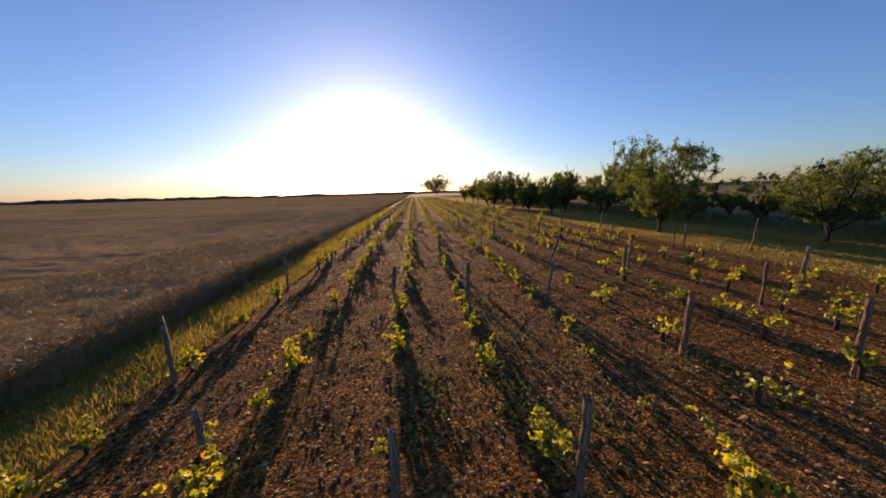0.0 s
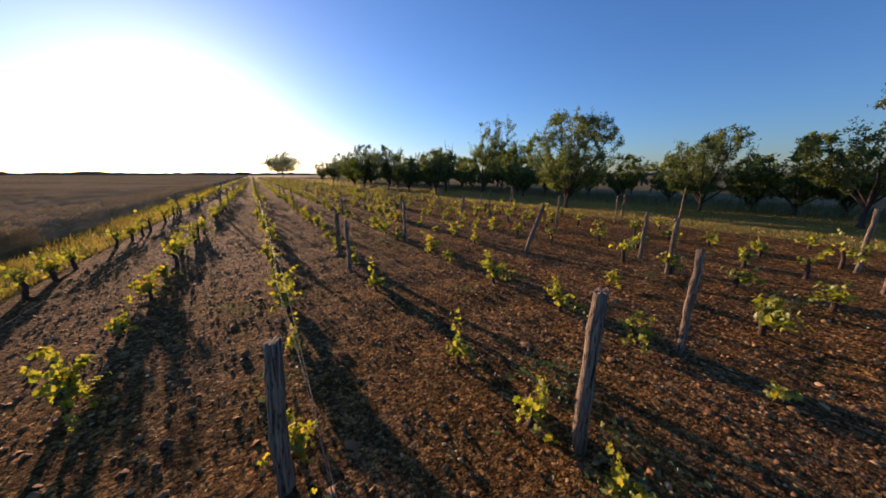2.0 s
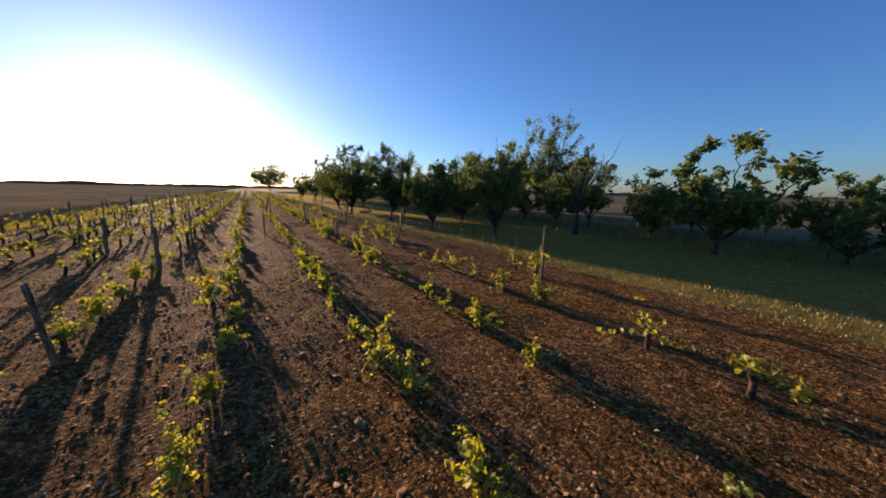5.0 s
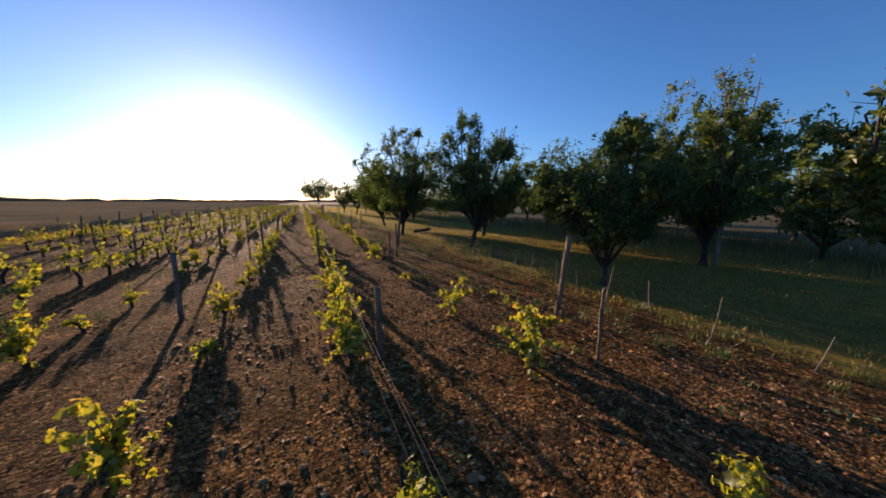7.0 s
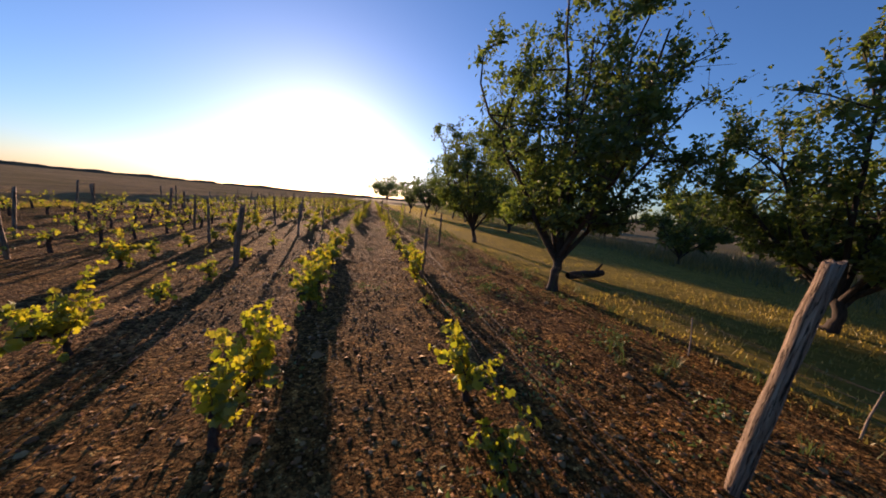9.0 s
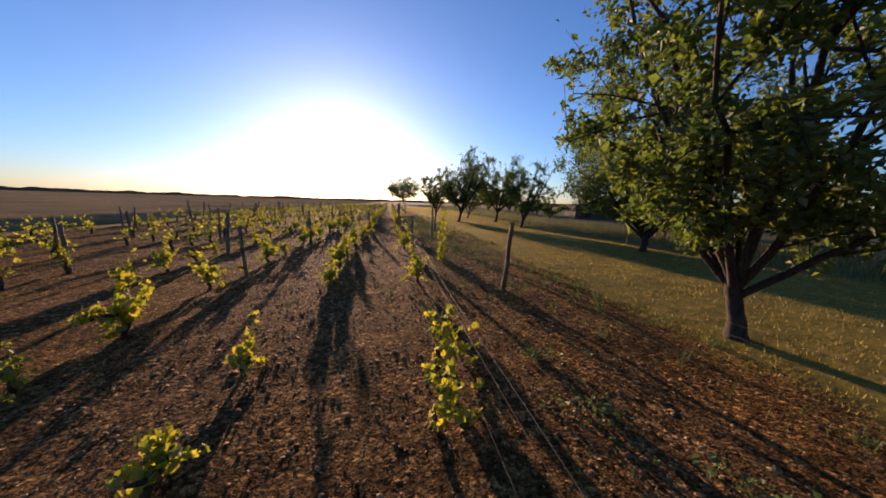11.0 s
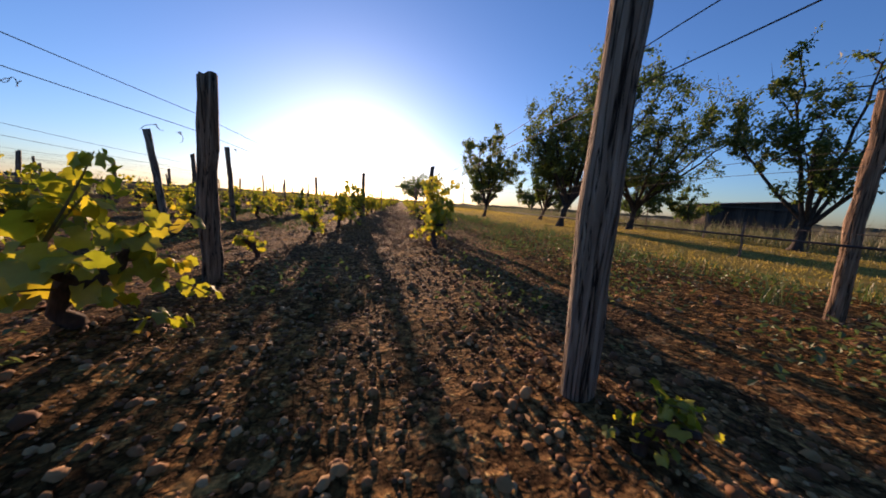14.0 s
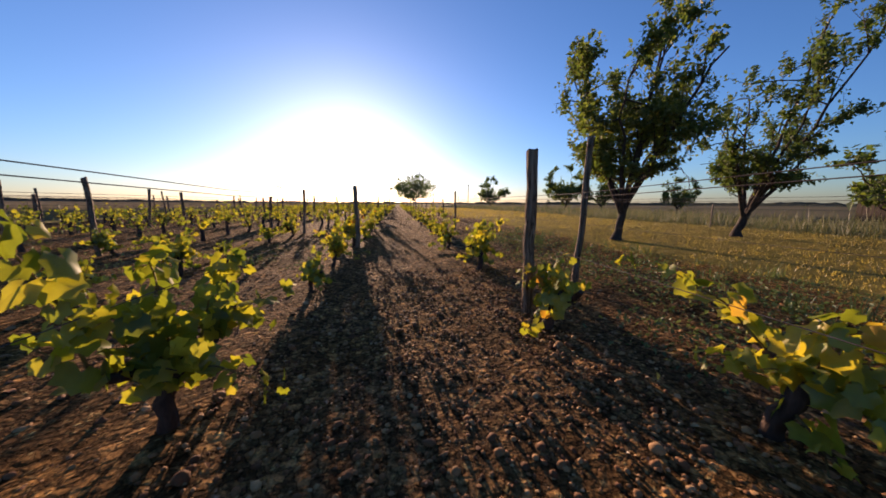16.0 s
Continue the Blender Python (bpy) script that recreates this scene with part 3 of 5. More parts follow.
def tree_parts(seed, H, R, clear, lean, leaves, leaf, limbs=6, flat=1.0, sparse=0.0, middle=0.5, floor=-0.5, side=9):
    """Trunk, limbs and leaves of a tree: height, crown radius, clear stem, lean, leaf count and size."""
    rs = np.random.RandomState(seed)
    wood, green, arms = Geo(), Geo(), []
    fork = np.array([lean[0] * clear * 0.6, lean[1] * clear * 0.6, clear * 0.62])
    r0 = 0.03 + 0.0128 * H
    stem = curve3(np.zeros(3), fork * [0.15, 0.15, 0.5] + [rs.normal(0, 0.07), rs.normal(0, 0.07), 0], fork, 8) + rs.normal(0, 0.012, (8, 3))
    tube(wood, stem, r0 * np.array([1.6, 1.25, 1.02, 0.96, 1.0, 0.92, 0.97, 0.92]) * rs.uniform(0.94, 1.06, 8), 10, False)
    zc = clear + (H - clear) * middle
    centre = np.array([lean[0] * H * 0.45, lean[1] * H * 0.45, zc])
    half = np.array([R, R, (H - zc) * flat])
    lobes = rs.normal(size=(7, 3))
    lobes /= np.linalg.norm(lobes, axis=1)[:, None]
    swell = rs.uniform(-0.16, 0.24, 7)
    twigs = []

    def held(p, slack=1.0):
        """Keeps a branch end within the lumpy crown."""
        d = (p - centre) / half
        r = np.linalg.norm(d) + 1e-6
        most = (1.0 + (swell * np.maximum(0, lobes @ (d / r)) ** 3).sum()) * slack * rs.uniform(0.84, 1.08)
        q = centre + half * d / r * most if r > most else p
        return np.array([q[0], q[1], max(q[2], zc + (floor - 0.35) * half[2])])

    for i in range(limbs):
        az = 2 * np.pi * (i + rs.uniform(-0.3, 0.3)) / limbs
        up = rs.uniform(floor, 0.9) if i < limbs - 1 else 0.95
        ring = math.sqrt(max(0.05, 1 - min(up, 0.95) ** 2))
        out = np.array([math.cos(az) * ring, math.sin(az) * ring, up])
        end = held(centre + half * out * rs.uniform(0.62, 0.98))
        begin = stem[-1 - rs.randint(3)]
        mid = begin + (end - begin) * 0.45 + np.array([out[0] * 0.3, out[1] * 0.3, rs.uniform(-0.1, 0.5)])
        arm = Geo()
        arms.append(arm)
        limb = curve3(begin, mid, end, 10) + rs.normal(0, 0.055, (10, 3)) * np.linspace(0, 1, 10)[:, None]
        tube(arm, limb, np.linspace(r0 * 0.58, 0.018, 10), 6)
        for _ in range(side):
            k = rs.randint(2, 10)
            p = limb[k]
            d = rs.normal(size=3) + out * 0.7 + [0, 0, 0.3]
            d /= np.linalg.norm(d)
            reach = R * rs.uniform(0.28, 0.6)
            q = held(p + d * reach)
            br = curve3(p, p + d * reach * 0.5 + [0, 0, 0.12], q, 5)
            tube(arm, br[::2], [0.022, 0.014, 0.008], 4, False)
            for j in range(6):
                s = br[rs.randint(1, 5)]
                if j == 0:
                    e = s + np.array([rs.normal(0, 0.14), rs.normal(0, 0.14), 1.0]) * R * rs.uniform(0.14, 0.30)
                    e = held(e, 1.12)
                else:
                    e = held(s + (rs.normal(size=3) * 0.75 + d * 0.8 + [0, 0, 0.2]) * R * rs.uniform(0.10, 0.2))
                tube(arm, np.stack([s, e]), [0.008, 0.003], 3, False)
                twigs.append((s, e))
    twigs = np.array(twigs)
    weight = rs.rand(len(twigs)) ** (1.2 + 3 * sparse) + 0.02
    pick = rs.choice(len(twigs), leaves, p=weight / weight.sum())
    t = rs.uniform(0.05, 1.08, leaves)[:, None]
    where = twigs[pick, 0] * (1 - t) + twigs[pick, 1] * t + rs.normal(0, 0.026 * R, (leaves, 3))
    scatter(green, SMALL_LEAF_V, SMALL_LEAF_F, where, turned(rs, leaves, 0.2), leaf * np.exp(rs.normal(0, 0.3, leaves)))
    return wood, arms, green


def dress(base, wood, arms, green):
    hung("trunk", wood.mesh("trunk", M_BARK, True), base)
    for a in arms:
        hung("limb", a.mesh("limb", M_BARK, True), base)
    hung("crown", green.mesh("crown", M_TREE_LEAF), base)


def tree(name, label, seed, x, y, turn=0.0, scale=1.0, **kind):
    base = new(name)
    base.matrix_basis = pose(x, y, float(relief(x, y)) - 0.03, 0, 0, turn) @ Matrix.Scale(scale, 4)
    base.empty_display_size = 0.3
    dress(base, *tree_parts(seed, **kind))
    return tagged(base, label, "tree", "orchard trees")


# label, seed, x, y, height, crown radius, clear stem, lean, leaves, limbs, sparseness
TREES_BY_THE_SOIL = [
    ('broad orchard tree forking low above the grass', 21, 18.3, 23.0, 6.35, 2.9, 1.1, (0.10, 0.0), 24000, 13, 0.05),
    ('small dense orchard tree beside the soil', 2, 17.1, 46.0, 4.2, 1.8, 1.1, (-0.03, 0.05), 15000, 11, 0.0),
    ('slender orchard tree with an open crown', 4, 17.25, 53.6, 6.1, 2.6, 1.8, (0.20, 0.0), 23000, 12, 0.05),
    ('orchard tree with hanging lower branches', 5, 15.6, 60.4, 6.8, 3.0, 1.4, (0.12, 0.0), 27000, 14, 0.05),
    ('dense round-crowned orchard tree', 6, 16.75, 70.0, 6.2, 2.9, 1.5, (-0.24, 0.0), 23000, 12, 0.0),
    ('leaning orchard tree with a wind-swept crown', 8, 18.4, 97.2, 7.0, 3.2, 1.9, (0.26, -0.1), 22000, 12, 0.2),
    ('full orchard tree with a leaning stem', 11, 17.15, 105.6, 6.0, 2.1, 1.6, (0.12, -0.04), 19000, 10, 0.1),
]
TREES_ACROSS_THE_LANE = [
    ('large dark orchard tree with low spreading limbs', 27, 22.6, 78.2, 7.9, 4.4, 1.3, (0.0, 0.0), 34000, 17, 0.1),
    ('thin half-dead tree leaning over the grass', 9, 22.8, 91.7, 6.6, 2.5, 1.3, (0.26, 0.0), 8500, 7, 0.6),
    ('orchard tree with an airy leaning crown', 10, 22.8, 98.4, 7.2, 3.5, 2.0, (0.18, 0.0), 19000, 11, 0.25),
    ('sparse wind-bent tree with long limbs', 12, 21.5, 105.8, 6.4, 2.1, 1.3, (0.34, -0.05), 10000, 8, 0.4),
]
TREES_FARTHER_OFF = [
    ('leafy orchard tree with a pale stem', 3, 22.9, 46.4, 5.4, 2.4, 1.6, (0.05, 0.0), 20000, 11, 0.0),
    ('tall dark full-crowned tree behind the orchard', 25, 40.0, 55.0, 12.6, 5.6, 1.8, (0.05, 0.0), 24000, 14, 0.0),
    ('sunlit orchard tree with yellowish outer leaves', 18, 18.3, 41.0, 5.4, 1.75, 1.5, (0.03, 0.0), 14000, 10, 0.15),
    ('low spreading orchard tree in the grass', 17, 20.4, 57.7, 5.9, 2.7, 1.2, (0.05, 0.0), 18000, 11, 0.0),
    ('low dense orchard tree with dry suckers at its foot', 16, 22.7, 50.4, 6.1, 3.3, 1.0, (-0.05, 0.0), 24000, 13, 0.0),
    ('small leafy orchard tree in the grass', 13, 22.2, 10.9, 5.4, 2.4, 1.6, (0.1, 0.0), 13000, 8, 0.2),
    ('low wide orchard tree among tall grass', 19, 23.6, 17.2, 4.9, 2.7, 1.2, (0.08, 0.0), 14000, 11, 0.15),
    ('half-bare orchard tree with dry branches', 14, 30.2, 43.0, 5.0, 2.6, 1.4, (0.1, 0.0), 9000, 8, 0.5),
]
TREES = TREES_BY_THE_SOIL + TREES_ACROSS_THE_LANE + TREES_FARTHER_OFF
for label, seed, x, y, H, R_, clear, lean, leaves, limbs, sparse in TREES:
    tree("orchard_tree", label, seed, x, y, H=H, R=R_, clear=clear, lean=lean, leaves=int(leaves * 1.12), leaf=0.102 if H < 10 else 0.22, limbs=limbs, sparse=sparse)

BACK = new("orchard_tree")
tagged(BACK, "low bushy orchard tree in the back rows", "tree", "orchard trees")
dress(BACK, *tree_parts(40, 4.6, 2.5, 0.9, (0.1, 0), 4400, 0.21, 7, sparse=0.1, side=6))
BACK.matrix_basis = pose(24.4, 33.0, 0, 0, 0, 40) @ Matrix.Scale(1.1, 4)
PLACES = [(28, 12, 0.7), (26.0, 13.6, 0.85), (30, 26, 0.8), (29.5, 34.5, 0.8), (29.6, 21.5, 0.75), (26.8, 15.6, 0.65), (31.5, 10.5, 0.75), (34, 22, 0.8), (31, 54, 1.0), (39, 64, 1.1), (45, 74, 1.2), (36, 72, 1.4), (36, 48, 1.2), (35, 60, 1.0),
          (34.5, 93.2, 0.9), (33, 17, 0.7), (38, 29, 0.8), (22, 3.5, 1.0), (29, 4, 0.8), (36, 8, 0.8), (29.8, 106.5, 0.75), (32.5, 104.5, 0.6)]
PLACES += [(28.6, 83.0, 0.85), (30.5, 85.5, 0.8), (30.5, 38.5, 0.85), (28.6, 45.0, 0.8), (29.8, 49.5, 0.9), (28.4, 58.0, 0.8), (31.0, 63.0, 0.85), (29.5, 68.5, 0.8), (33.5, 79.5, 0.8), (26.5, 66.0, 0.6)]
PLACES += [(34.5, 174, 1.5), (36, 141, 1.3), (40.5, 139, 1.2), (43, 129, 0.8), (26.8, 29.5, 0.6), (27.4, 37.0, 0.6), (32.8, 31.0, 0.75), (34.8, 37.5, 0.8), (25.9, 56.0, 0.85)]
for i, (x, y, s) in enumerate(PLACES):
    copy_thing(BACK, pose(x, y, 0, 0, 0, 67 * i) @ Matrix.Scale(s, 4))


def lone_tree():
    base = new("lone_tree")
    base.matrix_basis = pose(21.5, 300.0, 0.0)
    dress(base, *tree_parts(60, 19.0, 15.5, 5.6, (0.0, 0.0), 12000, 0.62, 20, middle=0.16, floor=0.12))
    tagged(base, "broad umbrella-crowned tree alone at the field's end", "tree")


lone_tree()


def bare_limbs(seed, height, spread, count):
    """Crooked leafless branches rising from one foot."""
    rs = np.random.RandomState(seed)
    out = []
    for i in range(count):
        g = Geo()
        a = 2 * np.pi * (i + rs.uniform(-0.3, 0.3)) / count
        h = height * rs.uniform(0.75, 1.0)
        end = np.array([math.cos(a) * spread, math.sin(a) * spread, h])
        p = curve3(np.zeros(3), np.array([end[0] * 0.2, end[1] * 0.2, h * 0.6]), end, 10) + rs.normal(0, 0.045, (10, 3)) * np.linspace(0, 1, 10)[:, None]
        tube(g, p, np.linspace(0.075, 0.012, 10), 6)
        for _ in range(6):
            k = rs.randint(4, 10)
            d = rs.normal(size=3) * [0.6, 0.6, 0.4] + [0, 0, 0.7]
            q = p[k] + d * rs.uniform(0.35, 0.8)
            tube(g, curve3(p[k], p[k] + d * 0.25 + rs.normal(0, 0.06, 3), q, 5), np.linspace(0.02, 0.006, 5), 4, False)
        out.append(g)
    return out


def dead_tree():
    base = new("dead_tree")
    base.matrix_basis = pose(24.6, 40.3, float(relief(24.6, 40.3)))
    foot = Geo()
    tube(foot, [(0, 0, -0.1), (0.03, 0, 0.5), (0.05, 0.02, 1.3)], [0.2, 0.15, 0.12], 9, False)
    hung("trunk", foot.mesh("trunk", M_BARK, True), base)
    for g in bare_limbs(71, 4.3, 1.7, 6):
        hung("limb", g.mesh("limb", M_BARK, True), base, m=pose(0.05, 0.02, 1.2))
    tagged(base, "bare dead tree with crooked grey branches", "tree", "orchard trees")


dead_tree()


def snag():
    base = new("dead_branches")
    base.matrix_basis = pose(23.3, 46.2, float(relief(23.3, 46.2)))
    for g in bare_limbs(72, 7.0, 0.55, 2):
        hung("limb", g.mesh("limb", M_DRY, True), base)
    tagged(base, "pale dead branches standing above a leafy crown", "branches")


snag()


# ---- vines ----
def vine_geo(seed, size, rich, upright=0.22):
    """One low trained vine along y: trunk with two arms, single shoots, leaves."""
    rs = np.random.RandomState(seed)
    trunk, canes, leaf = Geo(), [], Geo()
    top = np.array([rs.normal(0, 0.05), rs.normal(0, 0.06), 0.29 * size])
    stem = curve3(np.array([0, 0, -0.05]), np.array([rs.normal(0, 0.08), rs.normal(0, 0.08), 0.16]), top, 8) + rs.normal(0, 0.009, (8, 3))
    tube(trunk, stem, np.array([0.048, 0.04, 0.033, 0.037, 0.031, 0.036, 0.041, 0.034]) * (0.75 + 0.3 * size), 6)
    roots = []
    for s in (-1, 1):
        reach = rs.uniform(0.14, 0.42) * size
        end = top + [rs.normal(0, 0.06), s * reach, rs.uniform(0.0, 0.14)]
        arm = curve3(top - [0, 0, 0.04], top + [0, s * reach * 0.5, rs.uniform(-0.04, 0.08)], end, 6) + rs.normal(0, 0.006, (6, 3))
        tube(trunk, arm, np.linspace(0.034, 0.018, 6), 6)
        roots += [arm[k] for k in (1, 2, 3, 4, 5)] + [stem[4], stem[6]]
    where, frames, sizes = [], [], []
    shoots = max(3, int(rs.randint(12, 17) * rich))
    for i in range(shoots):
        p = roots[rs.randint(len(roots))]
        tall = rs.rand() < upright
        length = rs.uniform(0.5, 0.8) * size if tall else rs.uniform(0.18, 0.48) * size
        d = np.array([rs.normal(0, 0.2), rs.normal(0, 0.25), 1.0]) if tall else np.array([rs.normal(0, 0.55), rs.normal(0, 0.75), rs.uniform(-0.5, 1.0)])
        d /= np.linalg.norm(d)
        droop = np.array([rs.normal(0, 0.2), rs.normal(0, 0.2), -rs.uniform(0, 0.5)]) * length
        sh = curve3(p, p + d * length * 0.6, p + d * length + droop, 7)
        cane = Geo()
        tube(cane, sh[::2], np.linspace(0.006, 0.0025, 4), 3, False)
        canes.append(cane)
        for t in np.arange(0.1, 1.02, 0.029 / length):
            k = min(t, 0.999) * 6
            q = sh[int(k)] * (1 - k % 1) + sh[min(int(k) + 1, 6)] * (k % 1)
            a = rs.uniform(0, 2 * np.pi)
            side = np.array([math.cos(a), math.sin(a), rs.uniform(-0.2, 0.5)])
            q2 = q + side * rs.uniform(0.03, 0.09)
            q2[2] = max(q2[2], 0.10)
            z = side * 0.7 + rs.normal(0, 0.45, 3) + [0, 0, 0.35]
            z /= np.linalg.norm(z)
            yv = np.array([side[0], side[1], -0.55]) + rs.normal(0, 0.25, 3)
            xv = np.cross(yv, z)
            xv /= np.linalg.norm(xv)
            where.append(q2)
            frames.append(np.stack([xv, np.cross(z, xv), z]))
            sizes.append(rs.uniform(0.06, 0.125) * (1.12 - 0.5 * t) * (0.8 + 0.25 * size))
    scatter(leaf, VINE_LEAF_V, VINE_LEAF_F, np.array(where), np.array(frames), np.array(sizes))
    return trunk, canes, leaf


KINDS = [(101, 0.9, 1.0), (102, 1.0, 1.3), (103, 0.7, 0.9), (104, 0.8, 0.6), (105, 1.2, 1.2), (106, 0.6, 0.5), (107, 0.9, 1.3), (108, 0.75, 0.9), (109, 1.0, 1.5)]
VINES = []
for seed, size, rich in KINDS:
    base = new("grape_vine")
    tr, ca, le = vine_geo(seed, size, rich, 0.5 if seed == 109 else 0.22)
    hung("trunk", tr.mesh("trunk", M_VINE_BARK, True), base)
    for c in ca:
        hung("shoot", c.mesh("shoot", M_CANE, True), base)
    hung("foliage", le.mesh("foliage", M_VINE_LEAF, True), base, "sunlit yellow-green lobed vine leaves")
    label = "low grape vine with gnarled trunk and yellow-green leaves" if rich > 0.7 else "stunted grape vine with few yellow leaves"
    tagged(base, label, "grape vine", "vines along the wires")
    VINES.append(base)

ROWS = {k: 2.0 * k for k in range(-2, 8)}
SEEN = {  # places of single vines along the rows
    -2: [6.1, 8.0, 10.3, 12.0], -1: [5.3, 6.7, 7.7, 9.0, 11.4, 13.2, 14.8], 0: [5.5, 8.1, 9.2, 10.3, 11.5, 13.1, 14.5, 15.7],
    1: [6.2, 7.3, 9.0, 9.8, 10.7, 11.8, 14.7, 16.7, 18.4, 20.0], 2: [4.7, 6.0, 7.5, 8.7, 9.6, 10.9, 12.1, 13.8, 15.6, 16.7, 24.5, 25.9, 27.4, 29.1],
    3: [5.9, 7.9, 10.1, 12.3, 23.0, 23.9, 24.9, 25.8, 27.5, 29.0], 4: [7.7, 8.8, 22.2, 23.9, 25.0, 40.2, 43.3, 45.4, 47.3, 49.4, 50.4, 52.5, 54.4, 56.0, 57.3, 58.8, 60.2, 62.1, 74.5, 75.9, 77.3, 79.4, 80.6, 82.2],
    5: [39.5, 42.0, 44.6, 45.4, 47.1, 48.4, 50.2, 52.4, 53.7, 55.8, 58.7, 59.7, 60.6, 62.5, 64.4, 73.2, 75.3, 77.2, 79.2, 80.6, 81.5, 82.6, 84.2, 85.7, 87.4, 89.2, 90.8, 92.6, 96.3, 98.9, 100.9],
}
SEEN_6 = [38.4, 40.9, 43.3, 45.6, 48.5, 52.0, 53.3, 55.4, 56.2, 58.9, 60.6, 63.0, 65.1, 73.3, 78.5, 83.05, 89.8, 97.0, 99.7, 101.8]
SEEN[6] = SEEN_6
FILLED = {-2: [(6, 13)], -1: [(5, 15)], 0: [(5, 16)], 1: [(6, 20.5)], 2: [(4.5, 17), (23.8, 29.5)], 3: [(5.5, 12.5), (22.5, 29.4)], 4: [(7, 9), (22, 26.4), (39.5, 62.5), (74, 83)],
          5: [(39, 65), (70.5, 101.5)], 6: [(38, 65.5), (71, 102.5)], 7: [(36, 110)]}
SHIFT = {1: -0.22, 3: -0.2, 5: 0.03, 6: 0.08}
rs = np.random.RandomState(77)
spots = [(12.5, 98.55, 6, 0.2, 6), (12.8, 95.45, 0, 0.7, 6), (9.95, 95.05, 8, 0.6, 5), (11.87, 88.6, 8, 0.2, 6), (12.03, 91.8, 4, 0.3, 6), (11.98, 84.9, 5, 0.3, 6), (12.35, 82.1, 1, 0.3, 6), (12.85, 44.2, 6, 0.3, 6)]
for k, x in ROWS.items():
    for y in SEEN.get(k, []):
        spots.append((x + SHIFT.get(k, 0.0) * (y < 66) + rs.normal(0, 0.06), y, rs.randint(8), rs.uniform(0, 1), k))
    y = -3.0 + rs.uniform(0, 1)
    while y < 196:
        if rs.rand() > (0.16 if k < 7 else 0.7) and not any(a - 0.6 < y < b + 0.6 for a, b in FILLED.get(k, [])):
            spots.append((x + rs.normal(0, 0.07), y, rs.randint(8), rs.uniform(0, 1), k))
        y += 1.25 + rs.normal(0, 0.16)


def near_stretch(x, y):
    """The stretch of the plan that the walk passes closest to."""
    line = np.interp(y, [0, 8, 22, 44, 58, 100], [0, 0, 4.5, 10, 11, 11.2])
    return abs(x - line) / (2.6 if y < 60 else 3.2) + max(0, y - 104) * 0.3 + max(0, 3 - y) * 0.5


spots.sort(key=lambda s: near_stretch(s[0], s[1]))
NEAR, FAR = spots[:292], spots[292:]
# y, x, kind, size of the tallest and the smallest vines
BIG_SOUTH = [(6.0, 4, 5, 0.6), (6.2, 1.8, 5, 0.7), (58.9, 12, 5, 0.75), (40.2, 8, 7, 0.85), (39.5, 10, 8, 0.9), (45.6, 12, 4, 1.25), (43.3, 12, 6, 1.1), (52.0, 12, 1, 1.1), (56.2, 12, 4, 1.05), (48.5, 12, 5, 0.9), (44.2, 12.85, 6, 1.1), (55.8, 10, 8, 1.0), (45.4, 10, 4, 1.15), (44.6, 10, 1, 1.0), (47.1, 10, 1, 1.1), (48.4, 10, 4, 1.0), (59.7, 10, 6, 1.1), (60.6, 10, 1, 1.0), (60.6, 12, 8, 0.8)]
BIG_NORTH = [(88.6, 11.87, 8, 1.0), (84.9, 11.95, 5, 0.62), (95.05, 9.95, 8, 1.02), (91.8, 12.03, 4, 0.7), (80.6, 10, 0, 0.85), (78.5, 12, 1, 1.0), (89.2, 10, 3, 1.2), (92.6, 10, 3, 1.2), (90.8, 10, 1, 1.1), (98.9, 10, 1, 1.15), (98.55, 12.5, 6, 1.05), (96.3, 10, 8, 0.9), (97.0, 12, 5, 0.8), (73.2, 10, 4, 0.9), (75.3, 10, 6, 1.0), (73.3, 12, 1, 1.05), (99.7, 12, 0, 1.15), (82.1, 12.35, 1, 1.12), (83.05, 12, 0, 1.05)]
BIG = BIG_SOUTH + BIG_NORTH
used = set()
for x, y, kind, turn, k in NEAR:
    grown = 0.9 if y < 32 else 1.05 if y < 66 else 1.08
    for by, bx, bkind, bsize in BIG:
        if abs(by - y) < 0.3 and abs(bx - x) < 0.5:
            kind, grown = bkind, bsize
    m = pose(x, y, float(relief(x, y)), rs.normal(0, 3), rs.normal(0, 3), (180 if turn > 0.5 else 0) + rs.normal(0, 12)) @ Matrix.Scale(rs.uniform(0.82, 1.08) * grown, 4)
    if kind not in used:
        VINES[kind].matrix_basis = m
        used.add(kind)
    else:
        copy_thing(VINES[kind], m)


